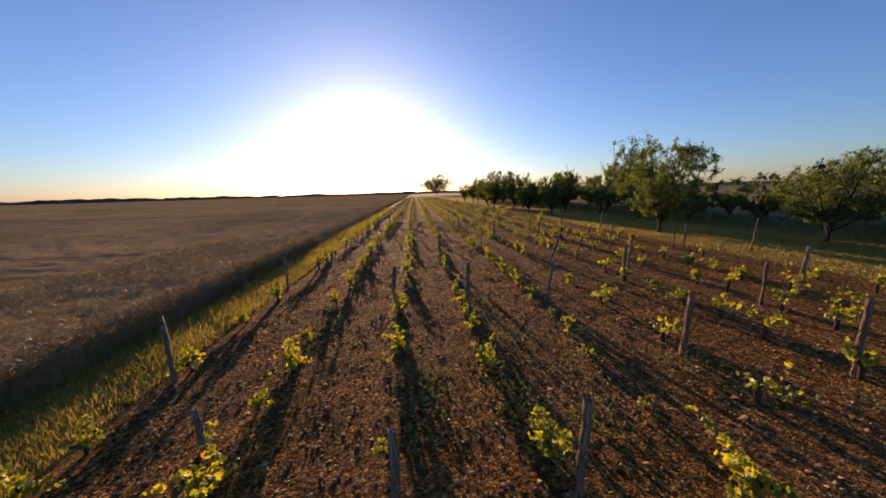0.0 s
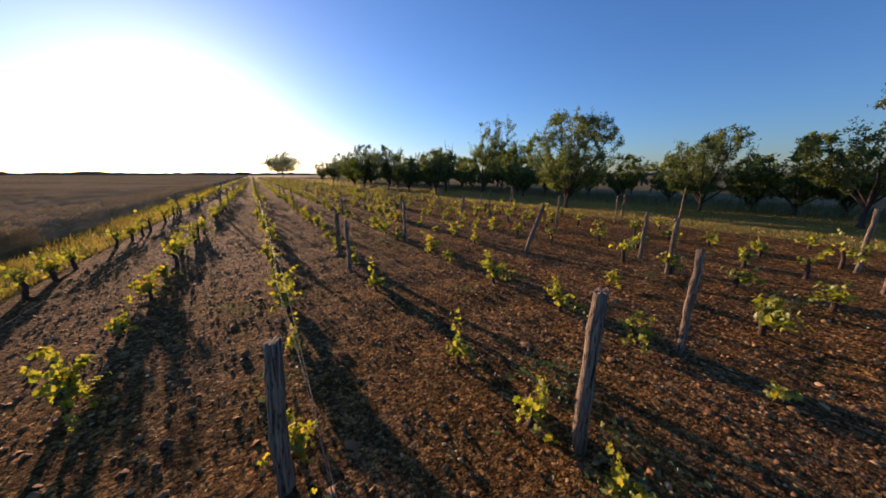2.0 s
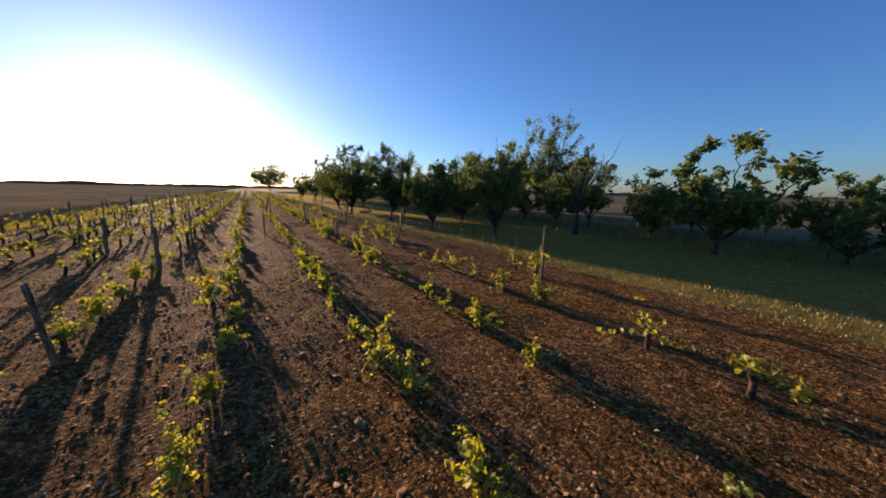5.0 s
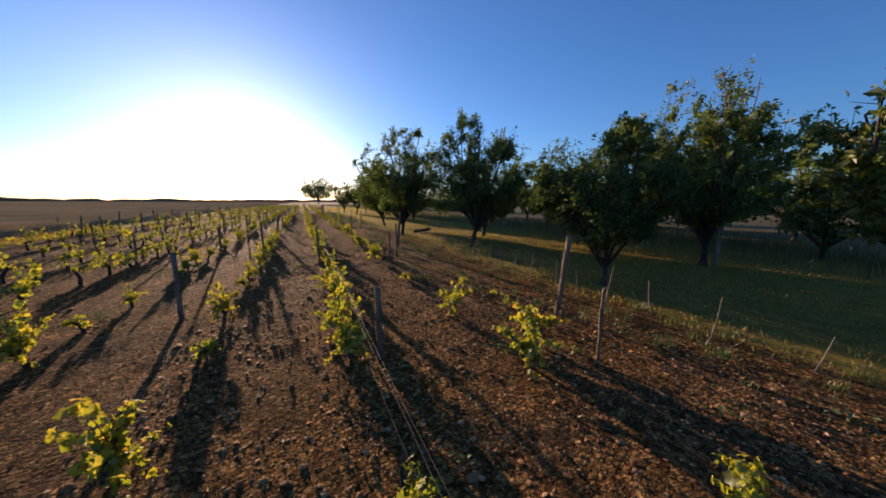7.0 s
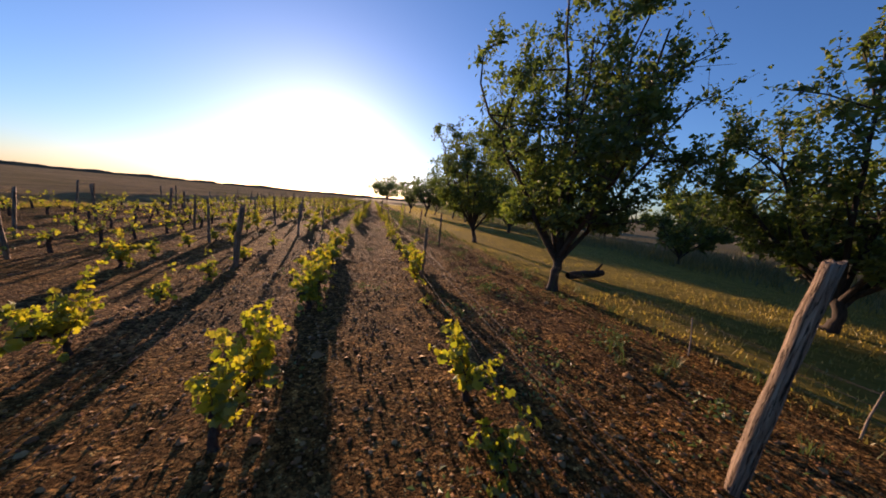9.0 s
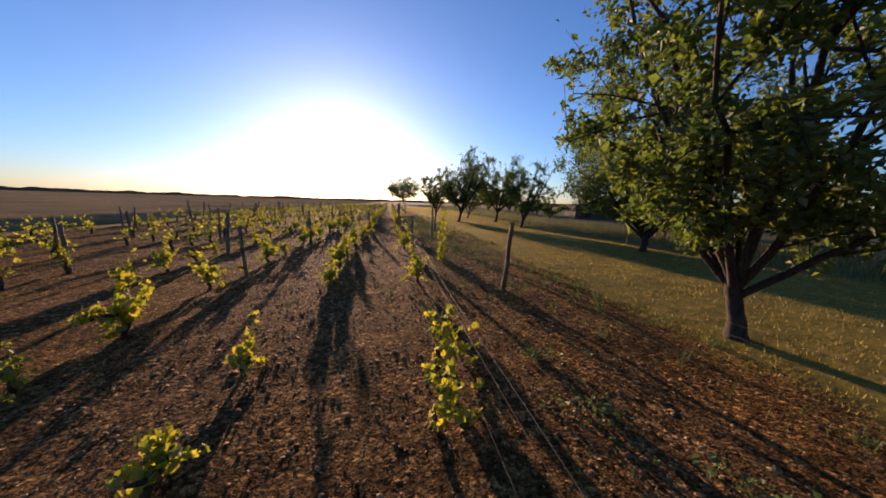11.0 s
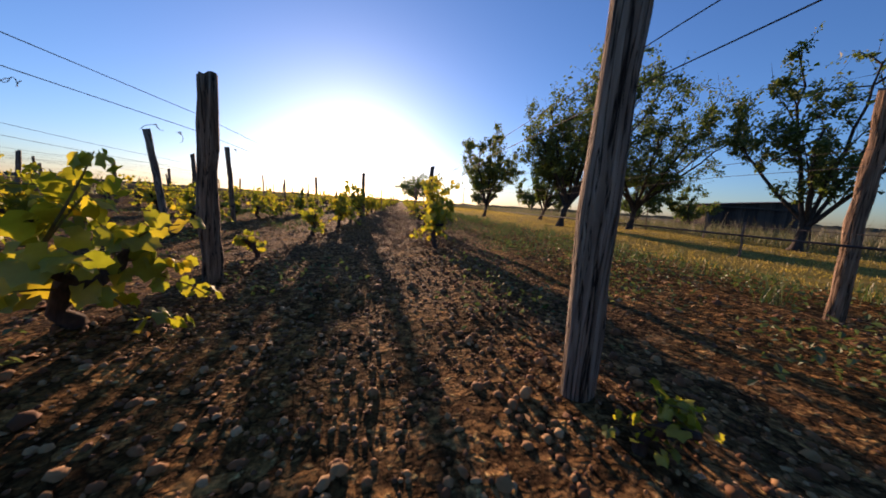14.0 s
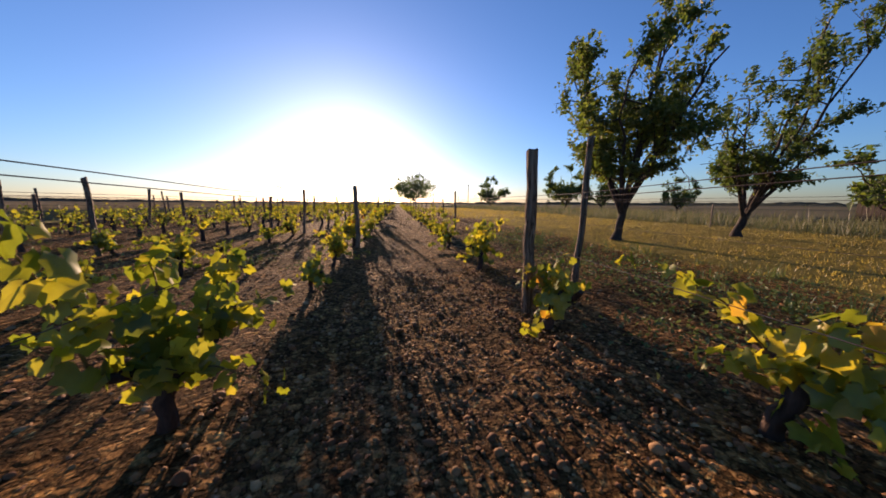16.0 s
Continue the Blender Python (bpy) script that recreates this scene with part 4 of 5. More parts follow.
def far_vines():
    rs = np.random.RandomState(78)
    wood, green = Geo(), Geo()
    for x, y, kind, turn, k in FAR:
        z = float(relief(x, y))
        s = rs.uniform(0.75, 1.25)
        tube(wood, [(x, y, z - 0.03), (x + rs.normal(0, 0.04), y, z + 0.22), (x + rs.normal(0, 0.06), y + 0.05, z + 0.36 * s)], [0.05, 0.042, 0.035], 5)
        n = int((68 if y < 30 else 66 if y < 60 else 46) * KINDS[kind][2] * rs.uniform(0.6, 1.2))
        m = 7
        top = np.array([x, y, z + 0.3 * s])
        d = np.stack([rs.normal(0, 0.45, m), rs.normal(0, 0.6, m), rs.uniform(-0.15, 1.0, m)], 1)
        d *= (rs.uniform(0.22, 0.55, m) * s * (0.8 if y < 30 else 1.1) / np.linalg.norm(d, axis=1))[:, None]
        d[:, 2] = np.maximum(d[:, 2], -0.16)
        for k2 in range(m):
            tube(wood, np.stack([top, top + d[k2]]), [0.007, 0.003], 3, False)
        pick = rs.randint(m, size=n)
        where = top + d[pick] * rs.uniform(0.1, 1.08, (n, 1)) + rs.normal(0, 0.045, (n, 3))
        scatter(green, VINE_LEAF_V[:1] + VINE_LEAF_V[1::3], [(0, i, i + 1) for i in range(1, 5)], where, turned(rs, n, 0.0), rs.uniform(0.075, 0.135, n))
    tagged(hung("far_vine_trunks", wood.mesh("far_vine_trunks", M_VINE_BARK, True)), "dark vine trunks in rows farther off", "vines", kind="stuff")
    tagged(hung("far_vine_foliage", green.mesh("far_vine_foliage", M_VINE_LEAF)), "yellow-green vine foliage in rows farther off", "vines", kind="stuff")


far_vines()


# ---- odd plants and wood ----
def gnarled(geo, pts, radii, seed, sides=12):
    """A knotty tube: every ring bulges and twists a little."""
    rs = np.random.RandomState(seed)
    g = Geo()
    tube(g, pts, radii, sides)
    v = g.v[0].reshape(len(pts), sides, 3)
    knots = 1 + rs.normal(0, 0.13, (len(pts), sides, 1)) + 0.14 * np.sin(np.arange(sides) * 2 * np.pi * 3 / sides + np.arange(len(pts))[:, None] * 0.7)[..., None]
    v = np.asarray(pts)[:, None] + (v - np.asarray(pts)[:, None]) * knots
    geo.add(v.reshape(-1, 3), np.concatenate([f for f in g.f[4]]))
    end, k = v[-1], np.arange(sides)
    geo.add(np.concatenate([end, end.mean(axis=0, keepdims=True)]), np.stack([k, (k + 1) % sides, np.full(sides, sides)], 1))


def bare_stump():
    """An old vine almost without leaves: a gnarled stem with a thick crooked arm."""
    base = new("vine_stump")
    base.matrix_basis = pose(12.06, 95.2, float(relief(12.06, 95.2)))
    rs = np.random.RandomState(500)
    stem, arm, spur = Geo(), Geo(), Geo()
    a = curve3(np.array([-0.02, 0, -0.06]), np.array([-0.10, 0.03, 0.13]), np.array([0.03, 0.06, 0.22]), 14) + rs.normal(0, 0.006, (14, 3))
    gnarled(stem, a, np.linspace(0.082, 0.047, 14) * rs.uniform(0.88, 1.15, 14), 504)
    b = curve3(np.array([0.02, 0.05, 0.20]), np.array([0.15, 0.1, 0.30]), np.array([0.34, 0.17, 0.24]), 12) + rs.normal(0, 0.010, (12, 3))
    gnarled(arm, b, np.linspace(0.05, 0.022, 12) * rs.uniform(0.85, 1.2, 12), 505)
    c = curve3(np.array([0.0, 0.05, 0.21]), np.array([-0.02, 0.06, 0.27]), np.array([0.03, 0.05, 0.32]), 5)
    gnarled(spur, c, np.linspace(0.03, 0.014, 5), 506, 8)
    hung("trunk", stem.mesh("trunk", M_VINE_BARK, True), base)
    hung("arm", arm.mesh("arm", M_VINE_BARK, True), base)
    hung("spur", spur.mesh("spur", M_VINE_BARK, True), base)
    tagged(base, "bare gnarled old vine stump on the stony soil", "vine stump")


bare_stump()


def sapling():
    base = new("sapling")
    base.matrix_basis = pose(13.08, 76.2, float(relief(13.08, 76.2)))
    rs = np.random.RandomState(501)
    stem, leaf = Geo(), Geo()
    p = curve3(np.array([0, 0, -0.03]), np.array([0.05, 0.04, 0.9]), np.array([0.10, -0.02, 1.72]), 10) + rs.normal(0, 0.008, (10, 3))
    tube(stem, p, np.linspace(0.012, 0.004, 10), 5)
    n = 330
    k = rs.uniform(0.3, 9.0, n)
    k = np.where(rs.rand(n) < 0.3, rs.uniform(0.3, 3.0, n), k)
    i = k.astype(int)
    q = p[i] * (1 - k % 1)[:, None] + p[np.minimum(i + 1, 9)] * (k % 1)[:, None] + rs.normal(0, 1, (n, 3)) * np.array([0.06, 0.06, 0.03])
    q[:, 2] = np.maximum(q[:, 2], 0.05)
    scatter(leaf, VINE_LEAF_V, VINE_LEAF_F, q, turned(rs, n, 0.0), rs.uniform(0.045, 0.08, n))
    hung("stem", stem.mesh("stem", M_CANE, True), base)
    hung("foliage", leaf.mesh("foliage", M_VINE_LEAF), base)
    tagged(base, "tall thin leafy sapling at the soil's edge", "sapling")


sapling()


def log():
    base = new("fallen_log")
    base.matrix_basis = pose(16.9, 61.6, float(relief(16.9, 61.6)))
    rs = np.random.RandomState(502)
    bole, stub = Geo(), Geo()
    p = np.stack([np.linspace(0, 1.35, 9), np.linspace(0, 0.12, 9), np.linspace(0.10, 0.20, 9)], 1) + rs.normal(0, 0.012, (9, 3))
    tube(bole, p, np.array([0.10, 0.13, 0.125, 0.12, 0.125, 0.115, 0.12, 0.11, 0.10]), 9)
    tube(stub, [p[6], p[6] + [0.10, -0.05, 0.18], p[6] + [0.22, -0.06, 0.34]], [0.05, 0.04, 0.025], 6)
    hung("bole", bole.mesh("bole", M_BARK, True), base)
    hung("branch_stub", stub.mesh("branch_stub", M_BARK, True), base)
    tagged(base, "dark fallen log lying at the tree's foot", "log")


log()


def dry_suckers():
    base = new("dry_branches")
    base.matrix_basis = pose(21.9, 49.9, float(relief(21.9, 49.9)))
    rs = np.random.RandomState(503)
    for dx, dy, h in ((0.0, 0.0, 1.1), (0.35, 0.1, 0.8), (0.55, -0.05, 0.6), (-0.1, 0.1, 0.7)):
        g = Geo()
        tube(g, curve3(np.array([0.1 * dx, 0.1 * dy, -0.03]), np.array([dx * 0.6, dy, h * 0.4]), np.array([dx, dy, h]), 7) + rs.normal(0, 0.012, (7, 3)), np.linspace(0.026, 0.007, 7), 5)
        hung("branch", g.mesh("branch", M_DRY, True), base)
    tagged(base, "pale dry suckers beside the orchard tree", "branches")


dry_suckers()


# ---- posts and wires ----
def post_mesh(seed, height, width, square):
    """A split or round post: crooked, grooved along the grain, with a ragged top."""
    rs = np.random.RandomState(seed)
    bm = bmesh.new()
    sides, rings = (14, 11)
    groove = rs.normal(0, 0.055, sides) + 0.05 * np.cos(np.arange(sides) * rs.randint(3, 6) * 2 * np.pi / sides)
    groove[rs.randint(0, sides, 2)] -= 0.22
    crook = np.cumsum(rs.normal(0, 0.006, (rings, 2)), axis=0)
    loops = []
    for i in range(rings):
        z = -0.15 + (height + 0.15) * i / (rings - 1)
        ring = []
        swell = 1 + rs.normal(0, 0.035)
        for j in range(sides):
            a = 2 * math.pi * (j + 0.5) / sides
            box = 1.0 / max(abs(math.cos(a)), abs(math.sin(a))) if square else 1.0
            r = width * 0.5 * min(box, 1.27) * (1 - 0.14 * i / rings) * swell * (1 + rs.normal(0, 0.018)) * (1 + groove[j] * (0.5 if square else 1.0))
            ring.append(bm.verts.new((r * math.cos(a) + crook[i, 0], r * math.sin(a) + crook[i, 1], z + (rs.normal(0, 0.007) + 0.016 * math.cos(a + seed) if i == rings - 1 else 0))))
        loops.append(ring)
    for a, b in zip(loops, loops[1:]):
        for j in range(sides):
            bm.faces.new((a[j], a[(j + 1) % sides], b[(j + 1) % sides], b[j])).smooth = True
    top = bm.faces.new(loops[-1])
    bmesh.ops.poke(bm, faces=[top])
    me = bpy.data.meshes.new("post")
    bm.to_mesh(me)
    bm.free()
    me.materials.append(M_POST)
    return me


POST_KINDS = [post_mesh(200 + i, 1.45, w, sq) for i, (w, sq) in enumerate([(0.09, True), (0.10, False), (0.08, False), (0.075, True), (0.13, False), (0.05, False)])]
# x, y, height, lean in x, lean in y, kind; one list for each stretch of the rows
POSTS_FIRST = [
    (0.25, 4.6, 1.15, 0, 4, 1), (2.12, 4.7, 1.3, 2, -1, 1), (-2.45, 6.05, 0.6, -6, 2, 1), (8.0, 6.3, 1.4, 3, 2, 1), (5.7, 7.3, 1.3, 2, 0, 0),
    (-4.0, 7.7, 1.25, -4, 3, 2), (10.0, 9.4, 1.2, 0, 0, 2), (11.8, 9.9, 1.5, 5, 0, 1), (1.93, 10.28, 1.4, 0, 0, 4), (4.3, 10.5, 1.35, 9, 2, 1),
    (-0.2, 11.2, 1.2, 2, 2, 4), (7.9, 12.2, 1.3, 0, 0, 0), (8.9, 13.3, 1.3, 3, 0, 1), (-4.2, 13.4, 1.2, -2, 0, 2),
]
POSTS_SECOND = [
    (6.6, 15.4, 1.5, 14, -8, 4), (17.1, 15.7, 1.7, 8, 0, 2), (1.6, 16.3, 1.2, 0, 0, 0), (14.2, 17.1, 1.3, 0, 0, 2), (14.9, 17.2, 1.35, 3, 0, 1),
    (1.75, 17.9, 1.2, 0, 4, 4), (11.3, 18.1, 1.4, 4, 0, 1), (4.1, 18.6, 1.35, 0, 0, 0), (8.5, 21.6, 1.3, 6, -2, 4), (6.0, 23.2, 1.28, 1, 0, 4),
    (15.1, 25.1, 1.5, 3, 0, 0), (12.7, 25.4, 1.1, 6, 0, 1), (16.1, 25.9, 1.4, 1, 0, 2), (9.7, 25.9, 1.5, 2, 0, 2),
]
POSTS_THIRD = [
    (13.9, 34.0, 1.6, 0, 0, 2), (13.23, 43.1, 1.1, 2, 0, 5), (10.4, 44.5, 1.05, 0, 0, 1), (14.05, 44.7, 1.6, 5, -2, 0), (7.2, 47.6, 1.3, 0, 0, 1),
    (12.5, 51.9, 1.2, 1, 0, 2), (9.95, 51.9, 1.35, -2, 0, 1), (12.95, 52.5, 1.4, 0, 0, 2), (7.9, 54.9, 1.2, 0, 0, 2), (13.72, 55.0, 1.75, 5, -3, 4),
    (6.2, 56.0, 1.2, 2, 0, 3), (12.3, 60.9, 1.3, 2, 0, 2), (13.95, 66.6, 1.5, 0, 0, 2), (13.9, 72.6, 1.5, 5, 0, 0),
]
POSTS_FOURTH = [
    (12.22, 77.3, 1.4, 0, 0, 0), (8.0, 80.6, 1.35, -3, 0, 1), (23.6, 80.4, 1.1, 7, 0, 5), (13.6, 82.12, 1.65, 0, 0, 1), (11.97, 85.17, 1.75, 0, 0, 4), (22.5, 85.5, 1.1, 2, 0, 5),
    (14.3, 85.9, 1.5, 0, 0, 1), (10.1, 86.5, 1.3, 1, 0, 4), (8.0, 89.2, 1.4, -7, 0, 1), (18.6, 89.9, 0.75, 0, 0, 5), (8.0, 91.0, 1.45, -3, 0, 1), (7.0, 91.5, 1.35, 0, 0, 2),
    (23.7, 92.0, 1.1, -3, 0, 5), (12.0, 92.6, 1.6, 4, 0, 4), (10.03, 95.32, 1.5, -1, 0, 4), (23.8, 98.5, 1.1, 0, 0, 5),
]
POSTS_FIFTH = [
    (7.5, 99.2, 1.5, -3, 0, 4), (12.0, 100.0, 1.35, 0, 0, 1), (13.0, 100.9, 1.75, 3, 0, 2), (5.3, 101.4, 1.4, 0, 0, 1), (5.9, 103.5, 1.3, -2, 0, 2),
    (10.05, 104.3, 1.3, 0, 0, 0), (13.1, 109.2, 1.45, 0, 0, 2),
]
POSTS = POSTS_FIRST + POSTS_SECOND + POSTS_THIRD + POSTS_FOURTH + POSTS_FIFTH
rs = np.random.RandomState(90)
taken = [(p[0], p[1]) for p in POSTS]
for k, x in ROWS.items():
    y = -2 + rs.uniform(0, 6)
    while y < 190:
        clear_row = (k >= 5 and 36 < y < 108) or (k >= 3 and 30 < y < 60) or (k in (3, 4) and 82 < y < 106) or (k <= 4 and y < 27)
        if not clear_row and all(abs(x - a) > 1.1 or abs(y - b) > 4.0 for a, b in taken):
            POSTS.append((x + rs.normal(0, 0.05), y, rs.uniform(1.1, 1.5), rs.normal(0, 3), rs.normal(0, 2.5), rs.randint(5)))
        y += rs.uniform(6.0, 7.2)
for x, y, h, lx, ly, kind in POSTS:
    ob = new("vineyard_post", POST_KINDS[kind])
    ob.matrix_basis = pose(x, y, float(relief(x, y)), -ly, lx, 0) @ pose(0, 0, 0, 0, 0, 40 * kind) @ Matrix.Diagonal((1, 1, h / 1.45, 1))
    tagged(ob, "weathered grey-brown wooden vineyard post", "post", "posts of the vine rows")


def tendril_mesh(seed):
    rs = np.random.RandomState(seed)
    g = Geo()
    for _ in range(3):
        a = np.linspace(0, rs.uniform(4, 9), 9)
        r = rs.uniform(0.006, 0.016)
        p = np.stack([r * np.cos(a), np.linspace(0, rs.uniform(-0.09, 0.09), 9), r * np.sin(a) - np.linspace(0, rs.uniform(0, 0.05), 9)], 1)
        tube(g, p, 0.0016, 3, False)
    return g.mesh("tendril", M_VINE_BARK, True)


TENDRILS = [tendril_mesh(600 + i) for i in range(3)]


def wires():
    for k, x in ROWS.items():
        base = new("trellis_wire")
        base.matrix_basis = pose(x, 0, 0)
        for z in (0.62, 1.0, 1.1):
            rs = np.random.RandomState(300 + k * 10 + int(z * 10))
            ys = np.arange(-3, 190, 1.6)
            sag = np.interp(ys, [82, 86.5, 89.5, 92.5, 95.3, 98.5, 104], [-0.03, 0.02, -0.10, 0.06, 0.11, -0.09, -0.07]) + (0.07 if z == 1.0 else 0.0) * (ys > 96)
            pts = np.stack([0.02 * rs.normal(size=len(ys)), ys, z + (z > 0.9) * sag + 0.04 * (lattice(ys, 0 * ys + k, 6.5, 7) - 0.5)], 1)
            g = Geo()
            tube(g, pts, 0.0018, 4, False)
            hung("wire", g.mesh("wire", M_WIRE, True), base)
        if k in (5, 6):
            for i in range(26):
                z, ty = (1.0, 1.1)[i % 2], rs.uniform(72, 108)
                t = hung("tendril", TENDRILS[i % 3], base)
                t.matrix_basis = pose(0, ty, z - 0.02, rs.uniform(-25, 25), rs.uniform(-25, 25), rs.uniform(0, 360))
        tagged(base, "rusty trellis wires strung along the vine row", "wire", "trellis wires")


wires()


def lane_fence():
    """Two slack wires on thin stakes along the far side of the lane."""
    base = new("wire_fence")
    base.matrix_basis = pose(23.7, 0, 0)
    for z in (0.5, 0.85):
        ys = np.arange(74, 110, 1.5)
        pts = np.stack([0.03 * np.sin(ys), ys, z - 0.04 * np.abs(np.sin(ys * 0.5))], 1)
        g = Geo()
        tube(g, pts, 0.0022, 4, False)
        hung("wire", g.mesh("wire", M_WIRE, True), base)
    stake = Geo()
    tube(stake, [(0, 0, -0.1), (0.01, 0, 0.45), (0.0, 0.01, 1.0)], [0.03, 0.028, 0.025], 7)
    stake = stake.mesh("stake", M_DRY, True)
    for i, y in enumerate((75.0, 88.2, 95.3, 101.8, 108.5)):
        hung("stake", stake, base).matrix_basis = pose(0, y, 0, 3 * (i % 3 - 1), 4 * (i % 2), 50 * i)
    tagged(base, "slack wire fence on thin pale stakes beside the lane", "fence")


lane_fence()


def edge_fence():
    """Thin pale stakes with two slack wires between soil and lane."""
    rs = np.random.RandomState(611)
    base = new("low_wire_fence")
    base.matrix_basis = pose(15.75, 0, 0)
    for z in (0.28, 0.55):
        ys = np.arange(36.5, 57.6, 1.0)
        g = Geo()
        tube(g, np.stack([0.04 * np.sin(ys * 1.3), ys, z - 0.03 * np.abs(np.sin(ys * 1.1))], 1), 0.0025, 4, False)
        hung("wire", g.mesh("wire", M_WIRE, True), base)
    stakes = []
    for i in range(3):
        g = Geo()
        tube(g, [(0, 0, -0.1), (rs.normal(0, 0.02), 0, 0.35), (rs.normal(0, 0.04), rs.normal(0, 0.03), 0.8)], [0.016, 0.013, 0.009], 6)
        stakes.append(g.mesh("stake", M_DRY, True))
    y, i = 37.0, 0
    while y < 57.5:
        hung("stake", stakes[i % 3], base).matrix_basis = pose(0.04 * math.sin(y * 1.3), y, 0, rs.normal(0, 6), rs.normal(0, 6), rs.uniform(0, 360)) @ Matrix.Scale(rs.uniform(0.7, 1.15), 4)
        y += rs.uniform(0.7, 1.2)
        i += 1
    tagged(base, "low fence of thin pale stakes and slack wire", "fence")


edge_fence()


# ---- the shed ----
def box_mesh(name, x0, x1, y0, y1, z0, z1, material, bevel=0.01):
    bm = bmesh.new()
    bmesh.ops.create_cube(bm, size=1.0)
    for v in bm.verts:
        v.co = ((x0 + x1) / 2 + v.co.x * (x1 - x0), (y0 + y1) / 2 + v.co.y * (y1 - y0), (z0 + z1) / 2 + v.co.z * (z1 - z0))
    if bevel:
        bmesh.ops.bevel(bm, geom=bm.edges[:], offset=bevel, segments=1, affect="EDGES")
    me = bpy.data.meshes.new(name)
    bm.to_mesh(me)
    bm.free()
    me.materials.append(material)
    return me


def shed():
    base = new("field_shed")
    base.matrix_basis = pose(39.4, 109.4, 0, 0, 0, -11)
    L, D, h0, h1 = 8.2, 4.0, 2.2, 2.9

    def top(x):
        return h0 + (h1 - h0) * x / L

    plank = box_mesh("plank", 0, 0.27, 0, 0.03, 0, 1, M_PLANK, 0.006)
    for i in range(29):
        x = i * 0.282
        for y in (0, D):
            p = hung("plank", plank, base)
            p.matrix_basis = pose(x, y, 0) @ Matrix.Diagonal((1, 1, top(x + 0.14) - 0.02, 1))
    for i in range(14):
        for x in (0.0, L):
            p = hung("plank", plank, base)
            p.matrix_basis = pose(x, i * 0.285, 0, 0, 0, 90) @ Matrix.Diagonal((1, 1, top(x) - 0.02, 1))
    g = Geo()
    n = 60
    xs = np.linspace(-0.35, L + 0.35, n)
    zz = np.array([top(x) for x in xs]) + 0.03 + 0.02 * np.cos(np.arange(n) * np.pi)
    a = np.stack([xs, np.full(n, -0.5), zz], 1)
    b = np.stack([xs, np.full(n, D + 0.5), zz], 1)
    v = np.concatenate([a, b, a + [0, 0, 0.012], b + [0, 0, 0.012]])
    k = np.arange(n - 1)
    g.add(v, np.concatenate([np.stack([k, k + n, k + n + 1, k + 1], 1), np.stack([k + 2 * n, k + 1 + 2 * n, k + n + 1 + 2 * n, k + n + 2 * n], 1), np.stack([k, k + 1, k + 1 + 2 * n, k + 2 * n], 1), np.stack([k + n, k + 3 * n, k + 1 + 3 * n, k + 1 + n], 1)]))
    hung("roof", g.mesh("roof", M_SHEET), base, "corrugated rusty sheet-metal roof")
    hung("roof_beam", box_mesh("roof_beam", -0.3, L + 0.3, -0.42, -0.32, h0 - 0.2, h0 - 0.06, M_PLANK), base)
    tagged(base, "dark plank field shed with a slanting metal roof", "shed")


shed()


def far_pole():
    base = new("utility_pole")
    base.matrix_basis = pose(33.0, 193.0, 0.0)
    g = Geo()
    tube(g, [(0, 0, -0.3), (0, 0, 3.5), (0, 0, 7.0)], [0.13, 0.12, 0.10], 10)
    hung("shaft", g.mesh("shaft", M_DRY, True), base)
    g = Geo()
    tube(g, [(-0.45, 0, 6.6), (0.0, 0, 6.6), (0.45, 0, 6.6)], [0.05, 0.05, 0.05], 6)
    hung("crossarm", g.mesh("crossarm", M_DRY, True), base)
    tagged(base, "thin grey wooden utility pole far beyond the lane", "pole")


far_pole()


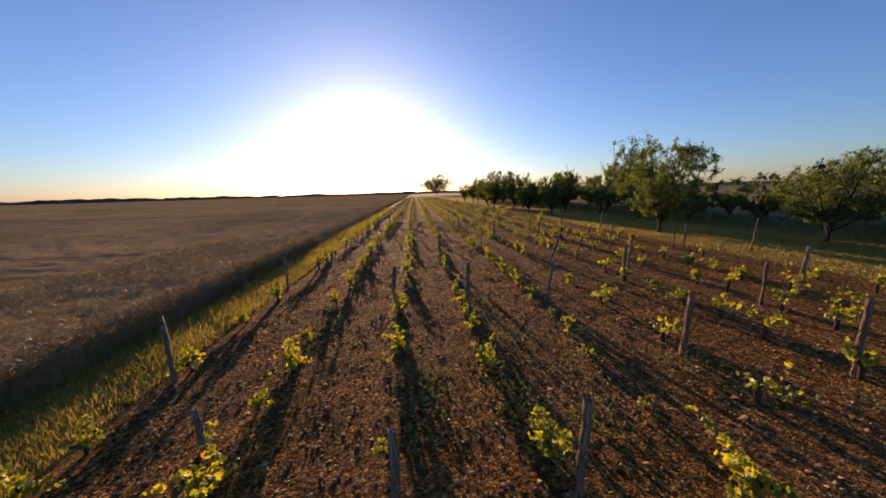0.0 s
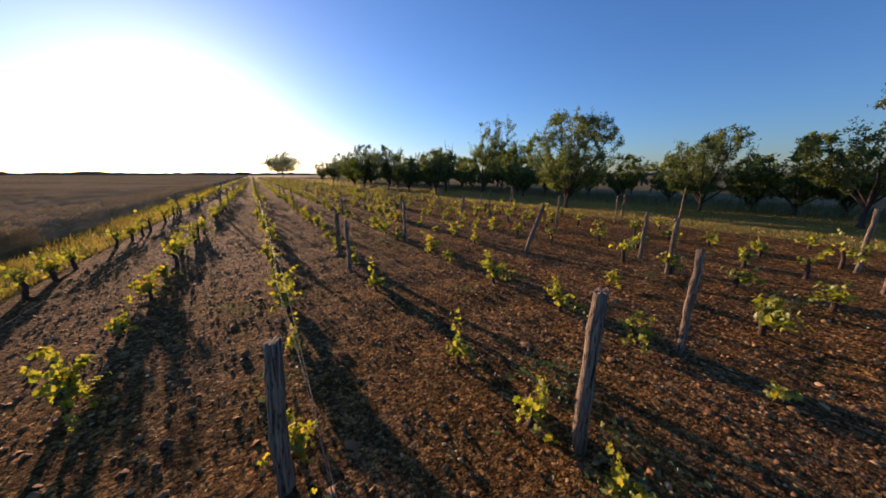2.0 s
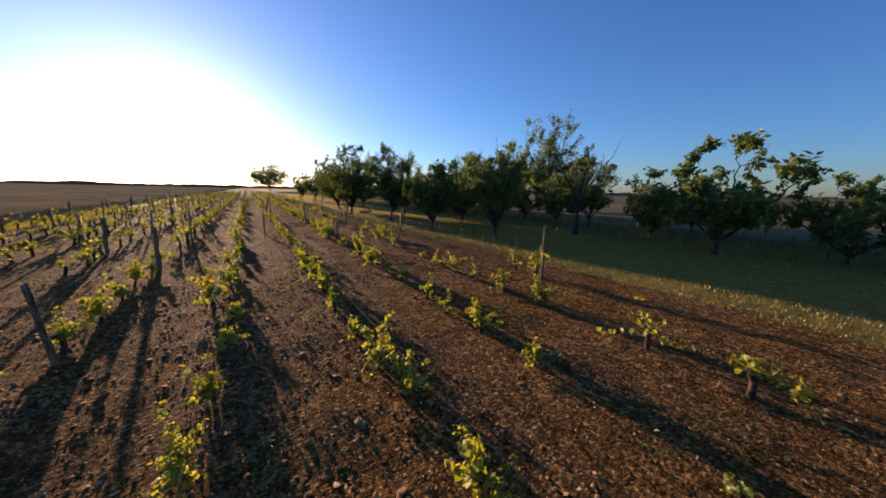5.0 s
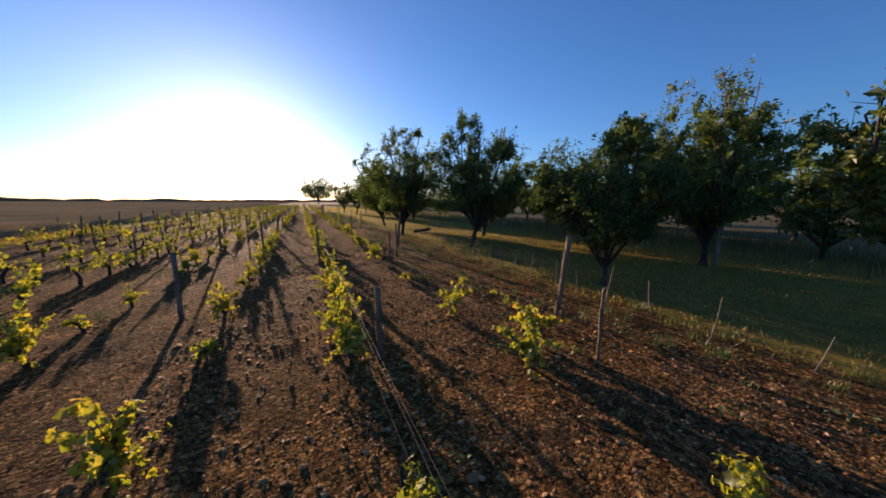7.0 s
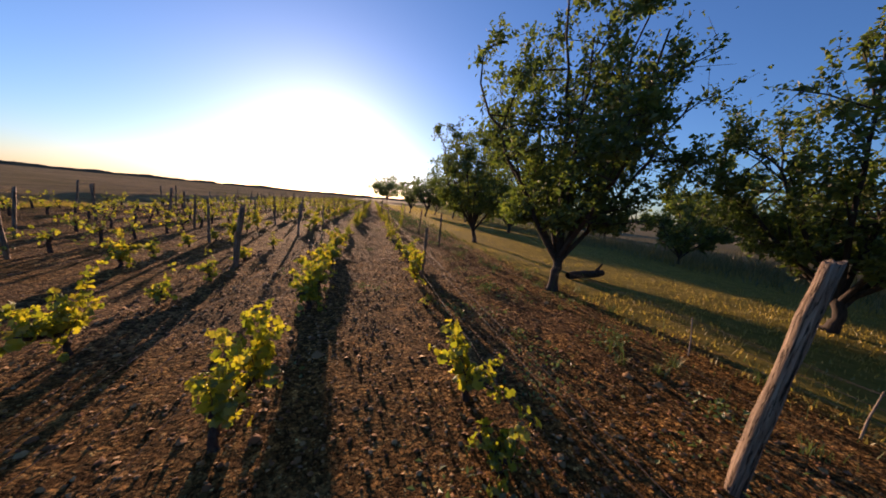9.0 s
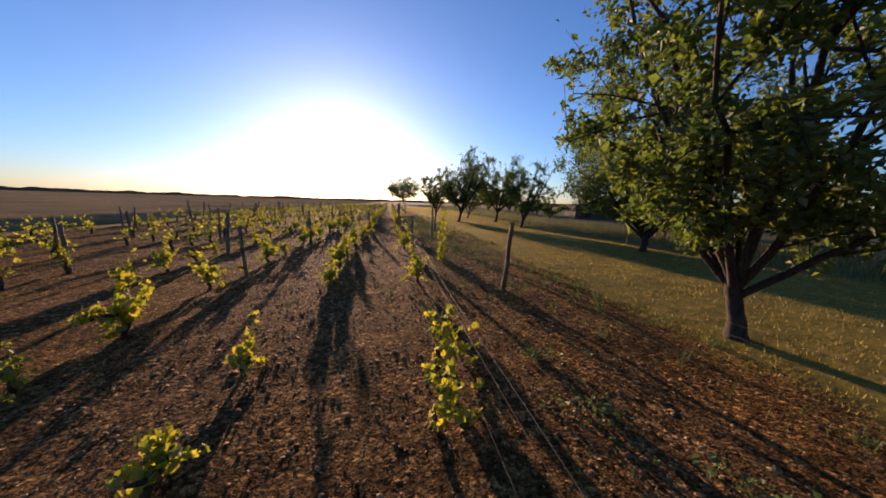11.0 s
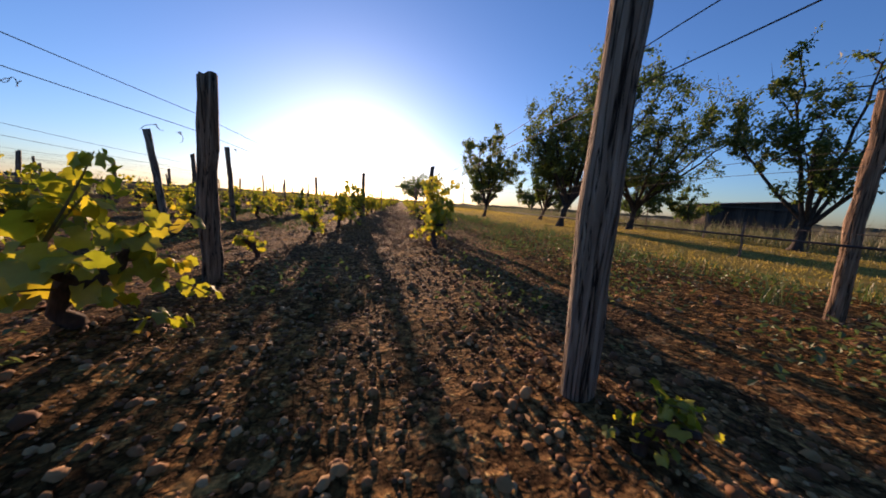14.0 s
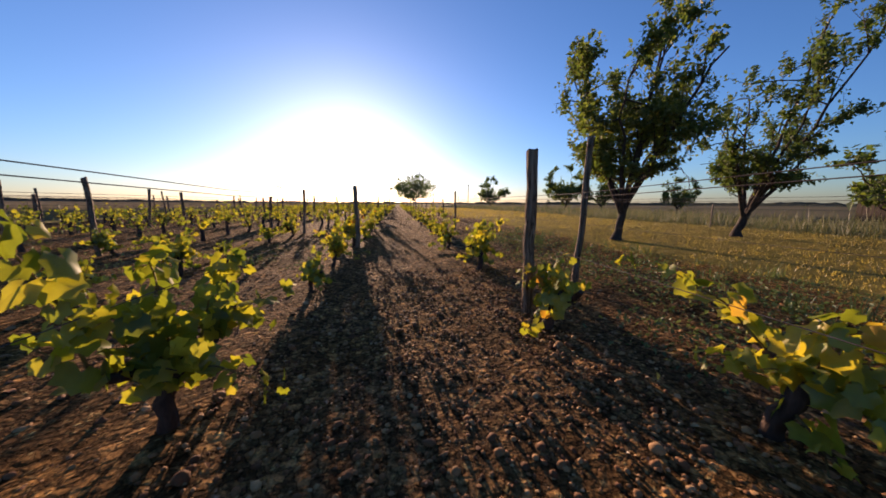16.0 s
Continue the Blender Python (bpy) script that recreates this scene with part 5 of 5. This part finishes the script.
# ---- distance ----
def far_woods():
    rs = np.random.RandomState(400)
    g = Geo()
    for ring, dist, hgt in ((0, 900, 5), (1, 1500, 11), (2, 2600, 21)):
        n = 700
        a = np.linspace(0, 2 * np.pi, n, endpoint=False)
        d = dist * (1 + 0.12 * np.sin(3 * a + ring) + 0.05 * np.sin(11 * a))
        top = hgt * (0.25 + 0.55 * lattice(a * 30, a * 0, 1.0, 401 + ring) + 0.35 * rs.rand(n))
        x, y = np.sin(a) * d, np.cos(a) * d
        k = np.arange(n)
        v = np.concatenate([np.stack([x, y, 0 * x - 1], 1), np.stack([x * 1.01, y * 1.01, top * 0.7], 1), np.stack([x * 1.025, y * 1.025, top], 1), np.stack([x * 1.06, y * 1.06, 0 * x - 1], 1)])
        f = [np.stack([r * n + k, r * n + (k + 1) % n, (r + 1) * n + (k + 1) % n, (r + 1) * n + k], 1) for r in range(3)]
        g.add(v, np.concatenate(f))
    n = Nodes("distant_woods")
    c = n.ramp(n.noise(n.position(), 0.05, 4), [(0.3, (0.07, 0.085, 0.06)), (0.7, (0.15, 0.15, 0.10))])
    m = n.leaf(c, c, 0.5, 0.6, 0.01)
    tagged(hung("far_woods", g.mesh("far_woods", m)), "dark belt of far woods along the horizon", "woods", kind="stuff")


far_woods()


# ---- single stones on the soil ----
def loose_stones():
    rs = np.random.RandomState(640)
    meshes = []
    for _ in range(5):
        bm = bmesh.new()
        bmesh.ops.create_icosphere(bm, subdivisions=1, radius=1.0)
        for v in bm.verts:
            v.co = v.co * rs.uniform(0.78, 1.15)
            v.co.z *= 0.62
        me = bpy.data.meshes.new("stone")
        bm.to_mesh(me)
        bm.free()
        me.polygons.foreach_set("use_smooth", np.full(len(me.polygons), True))
        me.materials.append(M_STONE)
        meshes.append(me)
    field = bpy.data.objects["ground"]
    for i in range(290):
        x, y = rs.uniform(10.2, 12.6), rs.uniform(82.5, 101.5)
        size = 0.0135 * math.exp(rs.normal(0, 0.28))
        ob = hung("stone", meshes[i % 5], field)
        ob.matrix_basis = pose(x, y, float(relief(x, y)) + 0.3 * size, rs.uniform(-12, 12), rs.uniform(-12, 12), rs.uniform(0, 360)) @ Matrix.Diagonal((size * rs.uniform(0.9, 1.4), size, size * rs.uniform(0.8, 1.1), 1))


loose_stones()
